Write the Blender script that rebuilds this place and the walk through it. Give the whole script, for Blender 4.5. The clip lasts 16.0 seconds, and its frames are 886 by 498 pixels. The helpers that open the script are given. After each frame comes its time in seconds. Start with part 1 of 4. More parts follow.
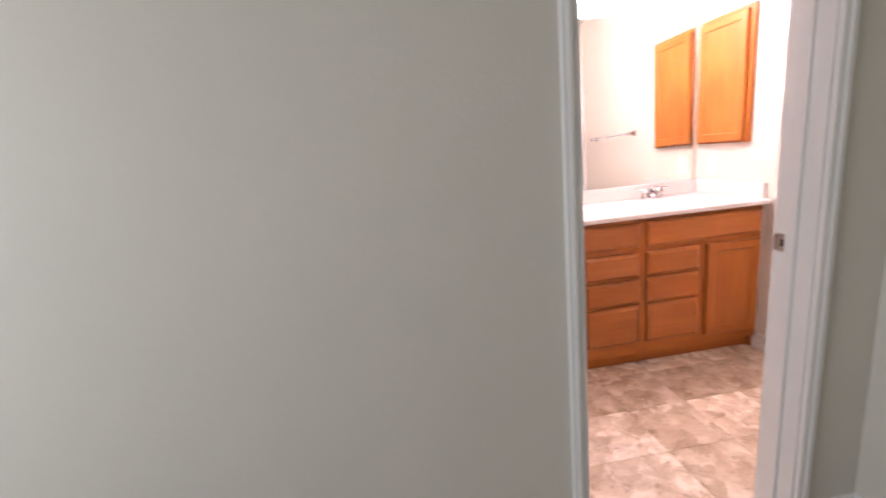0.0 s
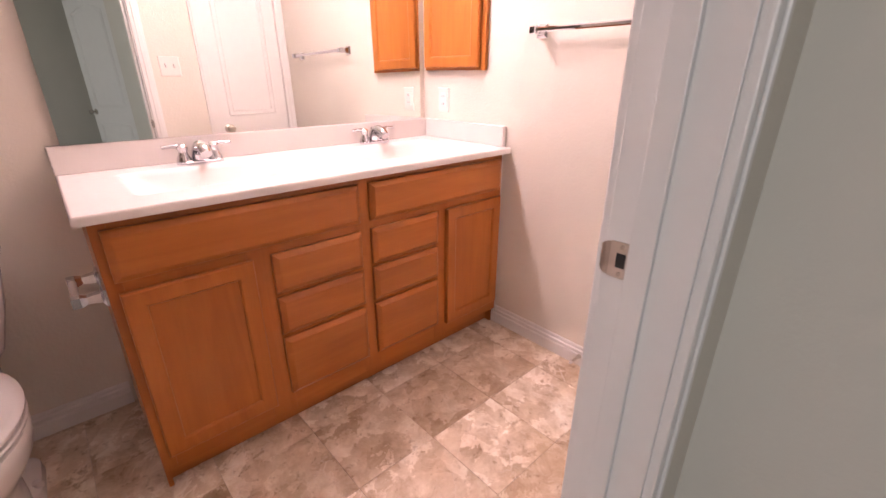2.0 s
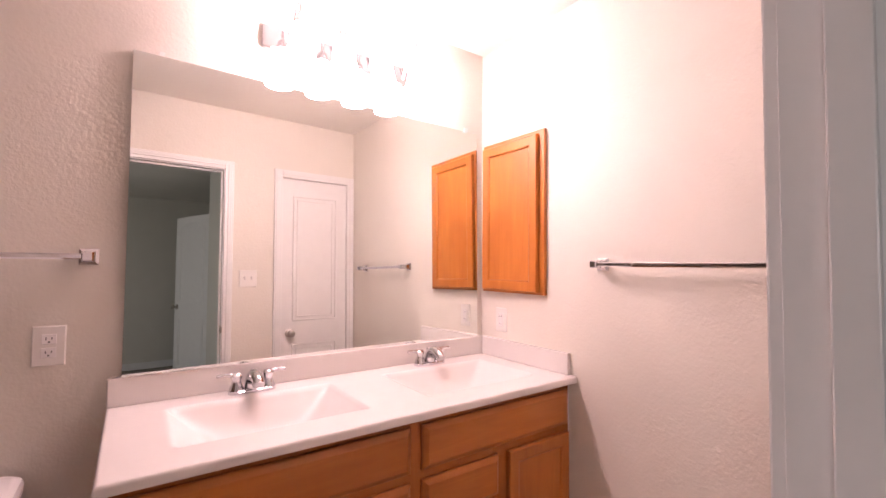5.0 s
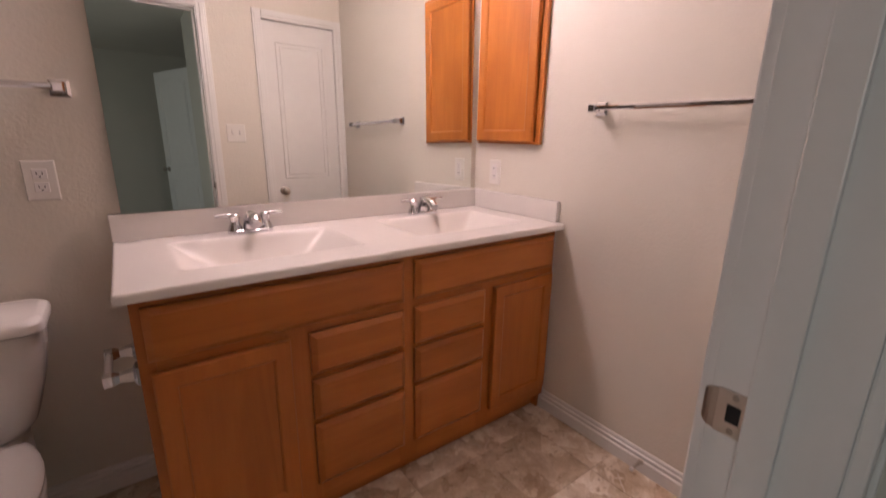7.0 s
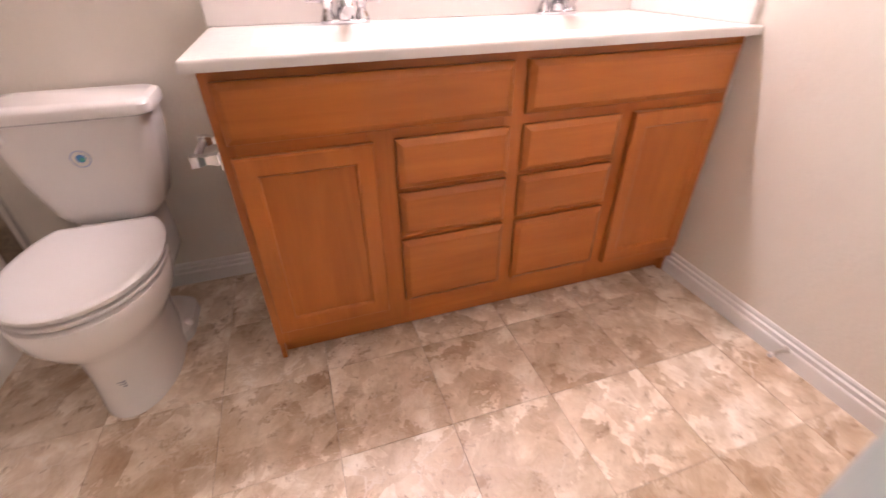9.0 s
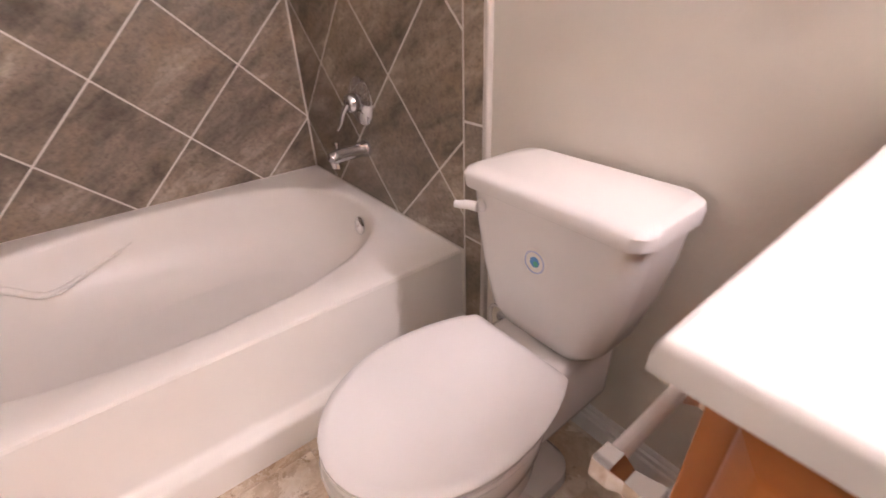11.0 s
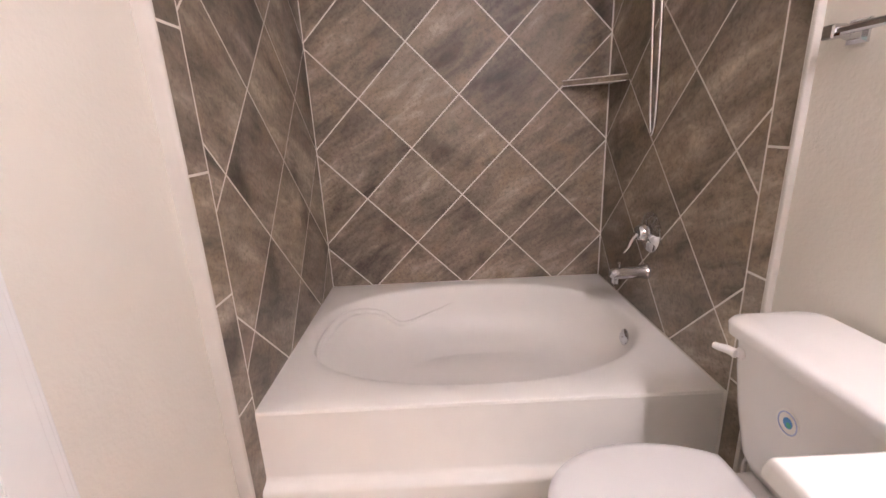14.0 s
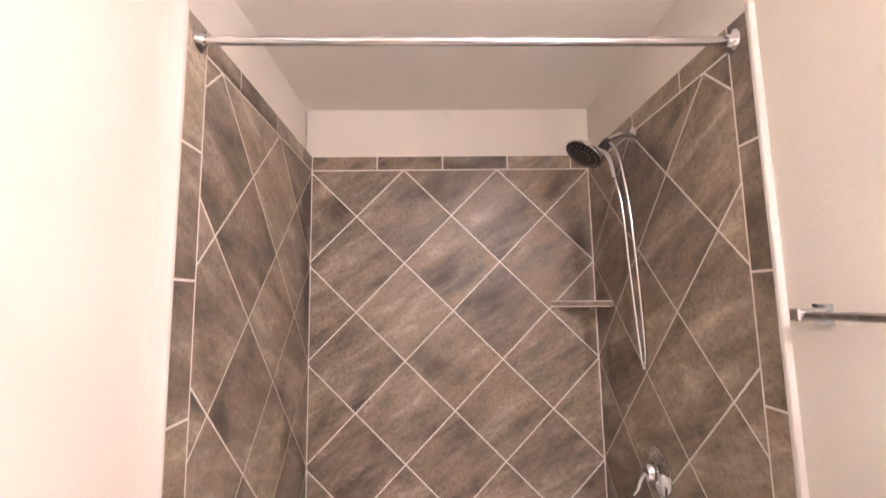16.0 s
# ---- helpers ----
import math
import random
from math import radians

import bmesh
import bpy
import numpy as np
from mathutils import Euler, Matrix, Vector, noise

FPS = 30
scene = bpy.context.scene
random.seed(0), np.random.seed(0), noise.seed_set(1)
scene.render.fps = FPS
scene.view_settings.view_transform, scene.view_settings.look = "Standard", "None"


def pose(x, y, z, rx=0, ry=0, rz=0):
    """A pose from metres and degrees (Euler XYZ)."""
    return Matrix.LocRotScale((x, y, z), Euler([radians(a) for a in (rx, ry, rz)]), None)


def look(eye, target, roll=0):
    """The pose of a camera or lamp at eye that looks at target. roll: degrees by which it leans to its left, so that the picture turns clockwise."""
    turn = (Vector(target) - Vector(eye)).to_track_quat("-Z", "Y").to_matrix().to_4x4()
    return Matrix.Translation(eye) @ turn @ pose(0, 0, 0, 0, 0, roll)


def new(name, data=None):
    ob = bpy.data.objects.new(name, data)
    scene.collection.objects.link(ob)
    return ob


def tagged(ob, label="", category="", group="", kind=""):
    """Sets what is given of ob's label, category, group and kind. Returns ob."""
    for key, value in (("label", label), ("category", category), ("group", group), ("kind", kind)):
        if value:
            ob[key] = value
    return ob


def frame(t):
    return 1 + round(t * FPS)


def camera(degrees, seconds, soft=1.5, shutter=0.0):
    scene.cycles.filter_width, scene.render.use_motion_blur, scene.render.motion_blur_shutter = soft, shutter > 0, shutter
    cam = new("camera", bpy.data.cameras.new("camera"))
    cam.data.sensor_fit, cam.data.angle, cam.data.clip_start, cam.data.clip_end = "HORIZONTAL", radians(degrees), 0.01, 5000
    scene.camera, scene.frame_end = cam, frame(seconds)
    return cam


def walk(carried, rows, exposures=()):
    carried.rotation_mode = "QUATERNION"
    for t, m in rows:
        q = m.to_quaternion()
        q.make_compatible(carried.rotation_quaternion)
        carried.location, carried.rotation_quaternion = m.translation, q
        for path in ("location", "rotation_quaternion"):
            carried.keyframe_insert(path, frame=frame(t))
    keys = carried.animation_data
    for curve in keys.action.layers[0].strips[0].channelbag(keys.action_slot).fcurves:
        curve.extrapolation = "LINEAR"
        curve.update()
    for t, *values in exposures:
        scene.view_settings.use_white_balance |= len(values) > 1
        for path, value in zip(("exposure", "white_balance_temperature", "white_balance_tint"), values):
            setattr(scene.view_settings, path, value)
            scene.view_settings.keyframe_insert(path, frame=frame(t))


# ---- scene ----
cam = camera(91.7, 16.0, soft=1.5, shutter=0.35)
PATH = [
    (0, (-2.14, -1.169, 1.302), (-1.884, 0.769, 0.879), -5.3),
    (0.5, (-1.954, -0.869, 1.226), (-1.206, 0.926, 0.759), -3.4),
    (1, (-1.778, -0.654, 1.212), (-0.82, 0.994, 0.608), -1.7),
    (1.5, (-1.612, -0.426, 1.208), (-0.422, 1.008, 0.482), -0.9),
    (2, (-1.529, -0.304, 1.199), (-0.281, 1.068, 0.45), 0.2),
    (2.5, (-1.487, -0.217, 1.204), (-0.342, 1.255, 0.481), 0.8),
    (3, (-1.48, -0.19, 1.213), (-0.369, 1.328, 0.533), 0.4),
    (3.5, (-1.478, -0.176, 1.28), (-0.326, 1.399, 0.845), 1.3),
    (4, (-1.482, -0.175, 1.314), (-0.322, 1.429, 1.031), 1.2),
    (4.2, (-1.48, -0.177, 1.329), (-0.312, 1.435, 1.13), 0.7),
    (5.25, (-1.482, -0.181, 1.35), (-0.31, 1.443, 1.45), 0.6),
    (6.3, (-1.48, -0.196, 1.334), (-0.319, 1.432, 1.301), 0.2),
    (6.5, (-1.479, -0.189, 1.309), (-0.315, 1.428, 1.135), 0.4),
    (7, (-1.473, -0.199, 1.25), (-0.323, 1.356, 0.743), 1.0),
    (7.5, (-1.477, -0.213, 1.18), (-0.373, 1.273, 0.422), 1.0),
    (8, (-1.479, -0.218, 1.14), (-0.425, 1.212, 0.221), -0.0),
    (8.5, (-1.451, -0.19, 1.099), (-0.5, 1.223, 0.051), -0.4),
    (9, (-1.318, -0.092, 1.056), (-0.797, 1.491, -0.049), -0.5),
    (9.3, (-1.287, -0.004, 1.053), (-1.053, 1.6, -0.119), -1.0),
    (9.5, (-1.255, 0.086, 1.022), (-1.289, 1.721, -0.128), -1.5),
    (9.8, (-1.336, 0.294, 1.055), (-1.593, 1.944, -0.046), -0.1),
    (10, (-1.375, 0.408, 1.056), (-1.863, 1.996, -0.057), -2.5),
    (10.2, (-1.417, 0.496, 1.054), (-2.159, 2.009, -0.023), -2.6),
    (12.3, (-1.478, 0.861, 1.141), (-3.284, 1.143, 0.33), -3.5),
    (12.5, (-1.429, 0.805, 1.173), (-3.279, 0.955, 0.427), -3.0),
    (13, (-1.301, 0.663, 1.209), (-3.197, 0.65, 0.571), -4.8),
    (13.5, (-1.22, 0.631, 1.229), (-3.144, 0.636, 0.685), -3.2),
    (14, (-1.197, 0.628, 1.22), (-3.117, 0.637, 0.661), -2.7),
    (14.5, (-1.2, 0.629, 1.241), (-3.149, 0.664, 0.792), -1.5),
    (15, (-1.212, 0.633, 1.302), (-3.2, 0.697, 1.096), -1.7),
    (15.5, (-1.217, 0.637, 1.362), (-3.215, 0.709, 1.387), -1.5),
    (16, (-1.214, 0.635, 1.413), (-3.199, 0.698, 1.649), -1.0),
]
EARLY, MID, NEAR, TUB, LATE = (6560, 36), (6500, 27), (6080, 21), (5620, 11), (5930, 15)
EXPOSURES = [(0, 0.27, 6300, 32), (1, 0.1, *EARLY), (2, 0.02, *EARLY), (3, 0.06, *EARLY), (4.2, -0.06, 6680, 45), (6.3, -1.2, *MID), (6.8, -1.2, *MID), (7.5, -0.75, *MID), (8.2, -0.12, *MID),
             (9, 0.26, *NEAR), (9.5, 0.34, *NEAR), (10.2, 0.48, *NEAR), (12.3, 0.06, *TUB), (13, 0.3, *TUB), (14.5, 0.36, *TUB), (15, 0.42, 5720, 12), (15.5, 0.58, 5850, 13), (16, 0.86, *LATE)]
walk(cam, [(t, look(eye, target, roll)) for t, eye, target, roll in PATH], EXPOSURES)

# ---- world and lights ----
LAMP_WARM = (1.0, 0.83, 0.78)
SHADE_STRENGTH, BULB_STRENGTH = 118.0, 150.0
world = bpy.data.worlds.new("sky")
scene.world = world
world.use_nodes = True
wn = world.node_tree
sky = wn.nodes.new("ShaderNodeTexSky")
sky.sky_type, sky.sun_disc = "NISHITA", False
sky.sun_elevation, sky.sun_rotation = radians(40), radians(150)
wn.links.new(sky.outputs[0], wn.nodes["Background"].inputs[0])
wn.nodes["Background"].inputs[1].default_value = 0.1

day = bpy.data.lights.new("window_daylight", "AREA")
day.shape, day.size, day.size_y = "RECTANGLE", 1.3, 1.2
day.energy, day.color = 34.0, (0.86, 1.0, 0.93)
new("window_daylight", day).matrix_world = look((-4.47, -1.35, 1.48), (-2.0, -1.15, 1.3))

# ---- materials ----
def material(name):
    m = bpy.data.materials.new(name)
    m.use_nodes = True
    nt = m.node_tree
    return m, nt, nt.nodes["Principled BSDF"]


def world_place(nt, shift=0.0, stretch=(1, 1, 1), turn=(0, 0, 0)):
    """World position, moved by a chance step for each object and then stretched."""
    g = nt.nodes.new("ShaderNodeNewGeometry")
    out = g.outputs["Position"]
    if shift:
        info = nt.nodes.new("ShaderNodeObjectInfo")
        mul = nt.nodes.new("ShaderNodeVectorMath")
        mul.operation = "MULTIPLY_ADD"
        mul.inputs[1].default_value = (shift, shift * 1.7, shift * 2.3)
        nt.links.new(info.outputs["Random"], mul.inputs[0])
        nt.links.new(out, mul.inputs[2])
        out = mul.outputs[0]
    if any(turn):
        rot = nt.nodes.new("ShaderNodeMapping")
        rot.inputs["Rotation"].default_value = [radians(a) for a in turn]
        nt.links.new(out, rot.inputs["Vector"])
        out = rot.outputs[0]
    mp = nt.nodes.new("ShaderNodeMapping")
    mp.inputs["Scale"].default_value = stretch
    nt.links.new(out, mp.inputs["Vector"])
    return mp.outputs[0]


def noise_tex(nt, vec, scale, detail=4.0, rough=0.55, distort=0.0):
    n = nt.nodes.new("ShaderNodeTexNoise")
    n.inputs["Scale"].default_value, n.inputs["Detail"].default_value = scale, detail
    n.inputs["Roughness"].default_value, n.inputs["Distortion"].default_value = rough, distort
    nt.links.new(vec, n.inputs["Vector"])
    return n.outputs["Fac"]


def ramp(nt, fac, stops):
    r = nt.nodes.new("ShaderNodeValToRGB")
    els = r.color_ramp.elements
    while len(els) < len(stops):
        els.new(0.5)
    for e, (pos, col) in zip(els, stops):
        e.position, e.color = pos, (*col, 1.0)
    nt.links.new(fac, r.inputs[0])
    return r.outputs[0]


def mix(nt, fac, a, b, mode="MIX"):
    m = nt.nodes.new("ShaderNodeMix")
    m.data_type, m.blend_type = "RGBA", mode
    for value, sock in ((fac, m.inputs[0]), (a, m.inputs[6]), (b, m.inputs[7])):
        if isinstance(value, bpy.types.NodeSocket):
            nt.links.new(value, sock)
        elif isinstance(value, (int, float)):
            sock.default_value = value
        else:
            sock.default_value = (*value, 1.0)
    return m.outputs[2]


def relief(nt, bsdf, height, strength, distance):
    b = nt.nodes.new("ShaderNodeBump")
    b.inputs["Strength"].default_value, b.inputs["Distance"].default_value = strength, distance
    nt.links.new(height, b.inputs["Height"])
    nt.links.new(b.outputs[0], bsdf.inputs["Normal"])


def paint_mat(name, base, rough=0.6, bump=0.35, scale=95.0, spec=0.35):
    """Rolled wall paint over a knocked-down plaster texture."""
    m, nt, b = material(name)
    v = world_place(nt)
    big = noise_tex(nt, v, 1.7, 3)
    dark = tuple(c * 0.95 for c in base)
    nt.links.new(ramp(nt, big, [(0.3, dark), (0.7, base)]), b.inputs["Base Color"])
    b.inputs["Roughness"].default_value = rough
    b.inputs["Specular IOR Level"].default_value = spec
    if bump:
        h = noise_tex(nt, v, scale, 2, 0.5)
        blot = noise_tex(nt, v, scale * 0.33, 3, 0.5, 0.6)
        relief(nt, b, mix(nt, 0.5, h, blot), bump, 0.004)
    return m


def plain_mat(name, base, rough=0.4, metal=0.0, spec=0.5, grain=0.04):
    m, nt, b = material(name)
    v = world_place(nt)
    f = noise_tex(nt, v, 14, 4)
    nt.links.new(ramp(nt, f, [(0.25, tuple(c * (1 - grain) for c in base)), (0.75, base)]), b.inputs["Base Color"])
    b.inputs["Roughness"].default_value, b.inputs["Metallic"].default_value = rough, metal
    b.inputs["Specular IOR Level"].default_value = spec
    rr = nt.nodes.new("ShaderNodeMapRange")
    rr.inputs["To Min"].default_value, rr.inputs["To Max"].default_value = rough * 0.85, min(1, rough * 1.2)
    nt.links.new(noise_tex(nt, v, 40, 3), rr.inputs["Value"])
    nt.links.new(rr.outputs[0], b.inputs["Roughness"])
    return m


def wood_mat(name, upright):
    """Honey-stained maple: fine long grain, soft blotches, satin varnish."""
    m, nt, b = material(name)
    st = (18, 18, 1.3) if upright else (1.3, 18, 18)
    v = world_place(nt, shift=3.0, stretch=st)
    grain = noise_tex(nt, v, 1.6, 6, 0.6, 0.9)
    v2 = world_place(nt, shift=3.0, stretch=(5, 5, 1.6) if upright else (1.6, 5, 5))
    blotch = noise_tex(nt, v2, 1.3, 3, 0.5, 0.4)
    col = ramp(nt, grain, [(0.2, (0.365, 0.116, 0.0185)), (0.5, (0.415, 0.137, 0.023)), (0.8, (0.465, 0.161, 0.029))])
    tone = ramp(nt, blotch, [(0.3, (0.86, 0.81, 0.74)), (0.7, (1.06, 1.05, 1.03))])
    nt.links.new(mix(nt, 1.0, col, tone, "MULTIPLY"), b.inputs["Base Color"])
    b.inputs["Roughness"].default_value = 0.36
    b.inputs["Specular IOR Level"].default_value = 0.38
    b.inputs["Coat Weight"].default_value, b.inputs["Coat Roughness"].default_value = 0.08, 0.25
    relief(nt, b, grain, 0.08, 0.001)
    return m


def stone_tile_mat(name):
    """Brown-grey slate-look porcelain with slanting streaks and rust and charcoal clouds."""
    m, nt, b = material(name)
    v = world_place(nt, shift=7.0)
    vs = world_place(nt, shift=7.0, stretch=(1.0, 1.0, 3.6), turn=(-33, 20, 0))
    bands = noise_tex(nt, vs, 1.9, 4, 0.55, 0.5)
    streak = noise_tex(nt, vs, 4.6, 8, 0.66, 0.6)
    clouds = noise_tex(nt, v, 4.6, 5, 0.6, 0.5)
    fine = noise_tex(nt, v, 60, 5, 0.7, 0.3)
    base = ramp(nt, mix(nt, 0.42, bands, streak), [(0.34, (0.062, 0.050, 0.038)), (0.44, (0.168, 0.136, 0.105)), (0.55, (0.278, 0.230, 0.181)), (0.67, (0.51, 0.435, 0.355))])
    rust = ramp(nt, clouds, [(0.52, (0, 0, 0)), (0.74, (1, 1, 1))])
    base = mix(nt, mix(nt, 0.8, (0, 0, 0), rust), base, (0.28, 0.212, 0.140))
    dark = ramp(nt, noise_tex(nt, v, 2.4, 3, 0.5, 0.4), [(0.30, (0.33, 0.31, 0.29)), (0.42, (0.95, 0.95, 0.95)), (0.6, (1.05, 1.05, 1.05))])
    base = mix(nt, 1.0, base, dark, "MULTIPLY")
    speck = ramp(nt, fine, [(0.34, (0.70, 0.68, 0.66)), (0.48, (1, 1, 1)), (0.68, (1.22, 1.20, 1.18))])
    base = mix(nt, 1.0, base, speck, "MULTIPLY")
    info = nt.nodes.new("ShaderNodeObjectInfo")
    tone = ramp(nt, info.outputs["Random"], [(0.0, (0.82, 0.80, 0.79)), (0.5, (1.0, 1.0, 0.98)), (1.0, (1.16, 1.14, 1.07))])
    nt.links.new(mix(nt, 1.0, base, tone, "MULTIPLY"), b.inputs["Base Color"])
    pits = ramp(nt, noise_tex(nt, v, 3.4, 2), [(0.50, (0, 0, 0)), (0.60, (1, 1, 1))])
    rough_spots = mix(nt, 1.0, pits, noise_tex(nt, v, 75, 4, 0.7, 0.8), "MULTIPLY")
    b.inputs["Roughness"].default_value = 0.40
    b.inputs["Specular IOR Level"].default_value = 0.4
    relief(nt, b, mix(nt, 0.5, mix(nt, 0.5, fine, streak), rough_spots), 0.6, 0.004)
    return m


def floor_tile_mat(name):
    """Printed vinyl stone: tan and mushroom clouds, pale chips and veins, brown flecks."""
    m, nt, b = material(name)
    v = world_place(nt, shift=9.0)
    warp = noise_tex(nt, v, 3.6, 6, 0.62, 0.3)
    mid = noise_tex(nt, v, 11.0, 8, 0.7, 0.35)
    add = nt.nodes.new("ShaderNodeVectorMath")
    add.operation = "MULTIPLY_ADD"
    add.inputs[1].default_value = (0.22, 0.22, 0.22)
    nt.links.new(mid, add.inputs[0])
    nt.links.new(v, add.inputs[2])
    chips = nt.nodes.new("ShaderNodeTexVoronoi")
    chips.inputs["Scale"].default_value = 13.0
    nt.links.new(add.outputs[0], chips.inputs["Vector"])
    vein = nt.nodes.new("ShaderNodeTexVoronoi")
    vein.feature = "DISTANCE_TO_EDGE"
    vein.inputs["Scale"].default_value = 8.0
    nt.links.new(add.outputs[0], vein.inputs["Vector"])
    sep = nt.nodes.new("ShaderNodeSeparateColor")
    nt.links.new(chips.outputs["Color"], sep.inputs[0])
    patch = mix(nt, 0.22, mid, sep.outputs[0])
    base = ramp(nt, patch, [(0.28, (0.40, 0.295, 0.195)), (0.41, (0.57, 0.455, 0.335)), (0.53, (0.70, 0.60, 0.485)), (0.65, (0.88, 0.815, 0.725))])
    cloud = ramp(nt, warp, [(0.36, (0.78, 0.70, 0.60)), (0.50, (0.96, 0.94, 0.91)), (0.64, (1.12, 1.12, 1.12))])
    base = mix(nt, 1.0, base, cloud, "MULTIPLY")
    line = ramp(nt, vein.outputs["Distance"], [(0.0, (1, 1, 1)), (0.03, (0, 0, 0))])
    gate = ramp(nt, noise_tex(nt, v, 4.0, 3), [(0.48, (0, 0, 0)), (0.62, (0.6, 0.6, 0.6))])
    base = mix(nt, mix(nt, 1.0, line, gate, "MULTIPLY"), base, (0.84, 0.79, 0.73))
    crack = ramp(nt, noise_tex(nt, v, 26, 7, 0.72, 0.5), [(0.33, (0.60, 0.53, 0.46)), (0.42, (1, 1, 1))])
    base = mix(nt, 1.0, base, crack, "MULTIPLY")
    info = nt.nodes.new("ShaderNodeObjectInfo")
    tone = ramp(nt, info.outputs["Random"], [(0.0, (0.91, 0.88, 0.84)), (0.5, (1.0, 0.98, 0.96)), (1.0, (1.06, 1.06, 1.06))])
    nt.links.new(mix(nt, 1.0, base, tone, "MULTIPLY"), b.inputs["Base Color"])
    b.inputs["Roughness"].default_value = 0.40
    relief(nt, b, mid, 0.25, 0.002)
    return m


def carpet_mat(name):
    m, nt, b = material(name)
    v = world_place(nt)
    f = noise_tex(nt, v, 220, 4, 0.7)
    nt.links.new(ramp(nt, f, [(0.3, (0.22, 0.19, 0.16)), (0.7, (0.40, 0.36, 0.31))]), b.inputs["Base Color"])
    b.inputs["Roughness"].default_value = 0.95
    relief(nt, b, f, 0.8, 0.006)
    return m


def glow_mat(name, colour, strength):
    m, nt, b = material(name)
    b.inputs["Base Color"].default_value = (0.85, 0.84, 0.82, 1)
    b.inputs["Roughness"].default_value = 0.3
    b.inputs["Emission Color"].default_value = (*colour, 1)
    b.inputs["Emission Strength"].default_value = strength
    return m


def mirror_mat(name):
    m, nt, b = material(name)
    b.inputs["Base Color"].default_value = (0.87, 0.905, 0.875, 1)
    b.inputs["Metallic"].default_value, b.inputs["Roughness"].default_value = 1.0, 0.012
    return m


WALL = paint_mat("warm_white_wall_paint", (0.755, 0.708, 0.625), 0.55, 0.5)
CEIL = paint_mat("ceiling_paint", (0.86, 0.825, 0.76), 0.8, 0.3, 70)
TRIM = plain_mat("white_trim_enamel", (0.80, 0.785, 0.76), 0.32)
BEDWALL = paint_mat("bedroom_wall_paint", (0.68, 0.65, 0.575))
WOOD_UP = wood_mat("maple_upright", True)
WOOD_FLAT = wood_mat("maple_level", False)
MARBLE = plain_mat("white_cultured_marble", (0.75, 0.715, 0.68), 0.24, 0, 0.35, 0.03)
CERAMIC = plain_mat("white_vitreous_china", (0.82, 0.79, 0.76), 0.10, 0, 0.55, 0.02)
ACRYLIC = plain_mat("white_acrylic", (0.90, 0.865, 0.815), 0.30, 0, 0.5, 0.02)
SEAT = plain_mat("white_seat_plastic", (0.82, 0.79, 0.77), 0.22, 0, 0.5, 0.02)
PLATE = plain_mat("white_plate_plastic", (0.80, 0.77, 0.72), 0.3)
CHROME = plain_mat("chrome", (0.66, 0.66, 0.68), 0.05, 1.0, 0.5, 0.02)
NICKEL = plain_mat("brushed_nickel", (0.46, 0.42, 0.37), 0.28, 1.0)
STEEL = plain_mat("satin_steel", (0.62, 0.58, 0.53), 0.35, 1.0)
BLACK = plain_mat("black_plastic", (0.018, 0.017, 0.017), 0.35)
DARK = plain_mat("dark_hole", (0.01, 0.01, 0.01), 0.8)
GROUT = plain_mat("beige_grout", (0.80, 0.755, 0.69), 0.85, 0, 0.2, 0.12)
SLATE = stone_tile_mat("slate_porcelain")
VINYL = floor_tile_mat("stone_vinyl")
SUBFLOOR = plain_mat("vinyl_seam", (0.50, 0.42, 0.34), 0.8)
CARPET = carpet_mat("beige_carpet")
MIRROR = mirror_mat("silvered_mirror")
GLOW = glow_mat("frosted_glass_lit", LAMP_WARM, SHADE_STRENGTH)
BULB = glow_mat("lit_bulb", LAMP_WARM, BULB_STRENGTH)
LILAC = plain_mat("pale_blue_print", (0.45, 0.50, 0.72), 0.5)
BLUE = plain_mat("blue_print", (0.10, 0.30, 0.62), 0.4)
GREEN = plain_mat("green_print", (0.10, 0.42, 0.30), 0.4)
INK = plain_mat("grey_print", (0.30, 0.30, 0.36), 0.5)
CAULK = plain_mat("white_caulk", (0.60, 0.565, 0.515), 0.6)


# ---- mesh helpers ----
def thing(name, label, category, at, group="", kind=""):
    ob = new(name)
    ob.empty_display_size = 0.05
    ob.matrix_basis = Matrix.Translation(at)
    return tagged(ob, label, category, group, kind)


def part(name, bm, mat, parent=None, label="", smooth=False):
    """Link a bmesh given in world coordinates as one mesh object."""
    me = bpy.data.meshes.new(name)
    bmesh.ops.recalc_face_normals(bm, faces=bm.faces)
    if smooth:
        for f in bm.faces:
            f.smooth = True
    bm.to_mesh(me)
    bm.free()
    me.materials.append(mat)
    if smooth:
        me.set_sharp_from_angle(angle=radians(42))
    ob = new(name, me)
    if parent is not None:
        ob.parent = parent
        base = parent
        inv = Matrix.Identity(4)
        while base is not None:
            if base.type == "EMPTY":
                inv = base.matrix_basis.inverted()
            base = base.parent
        ob.matrix_parent_inverse = inv if parent.type == "EMPTY" else Matrix.Identity(4)
    return tagged(ob, label)


def structure(name, bm, mat, label, smooth=False, category=""):
    return tagged(part(name, bm, mat, None, label, smooth), label, category, "", "structure")


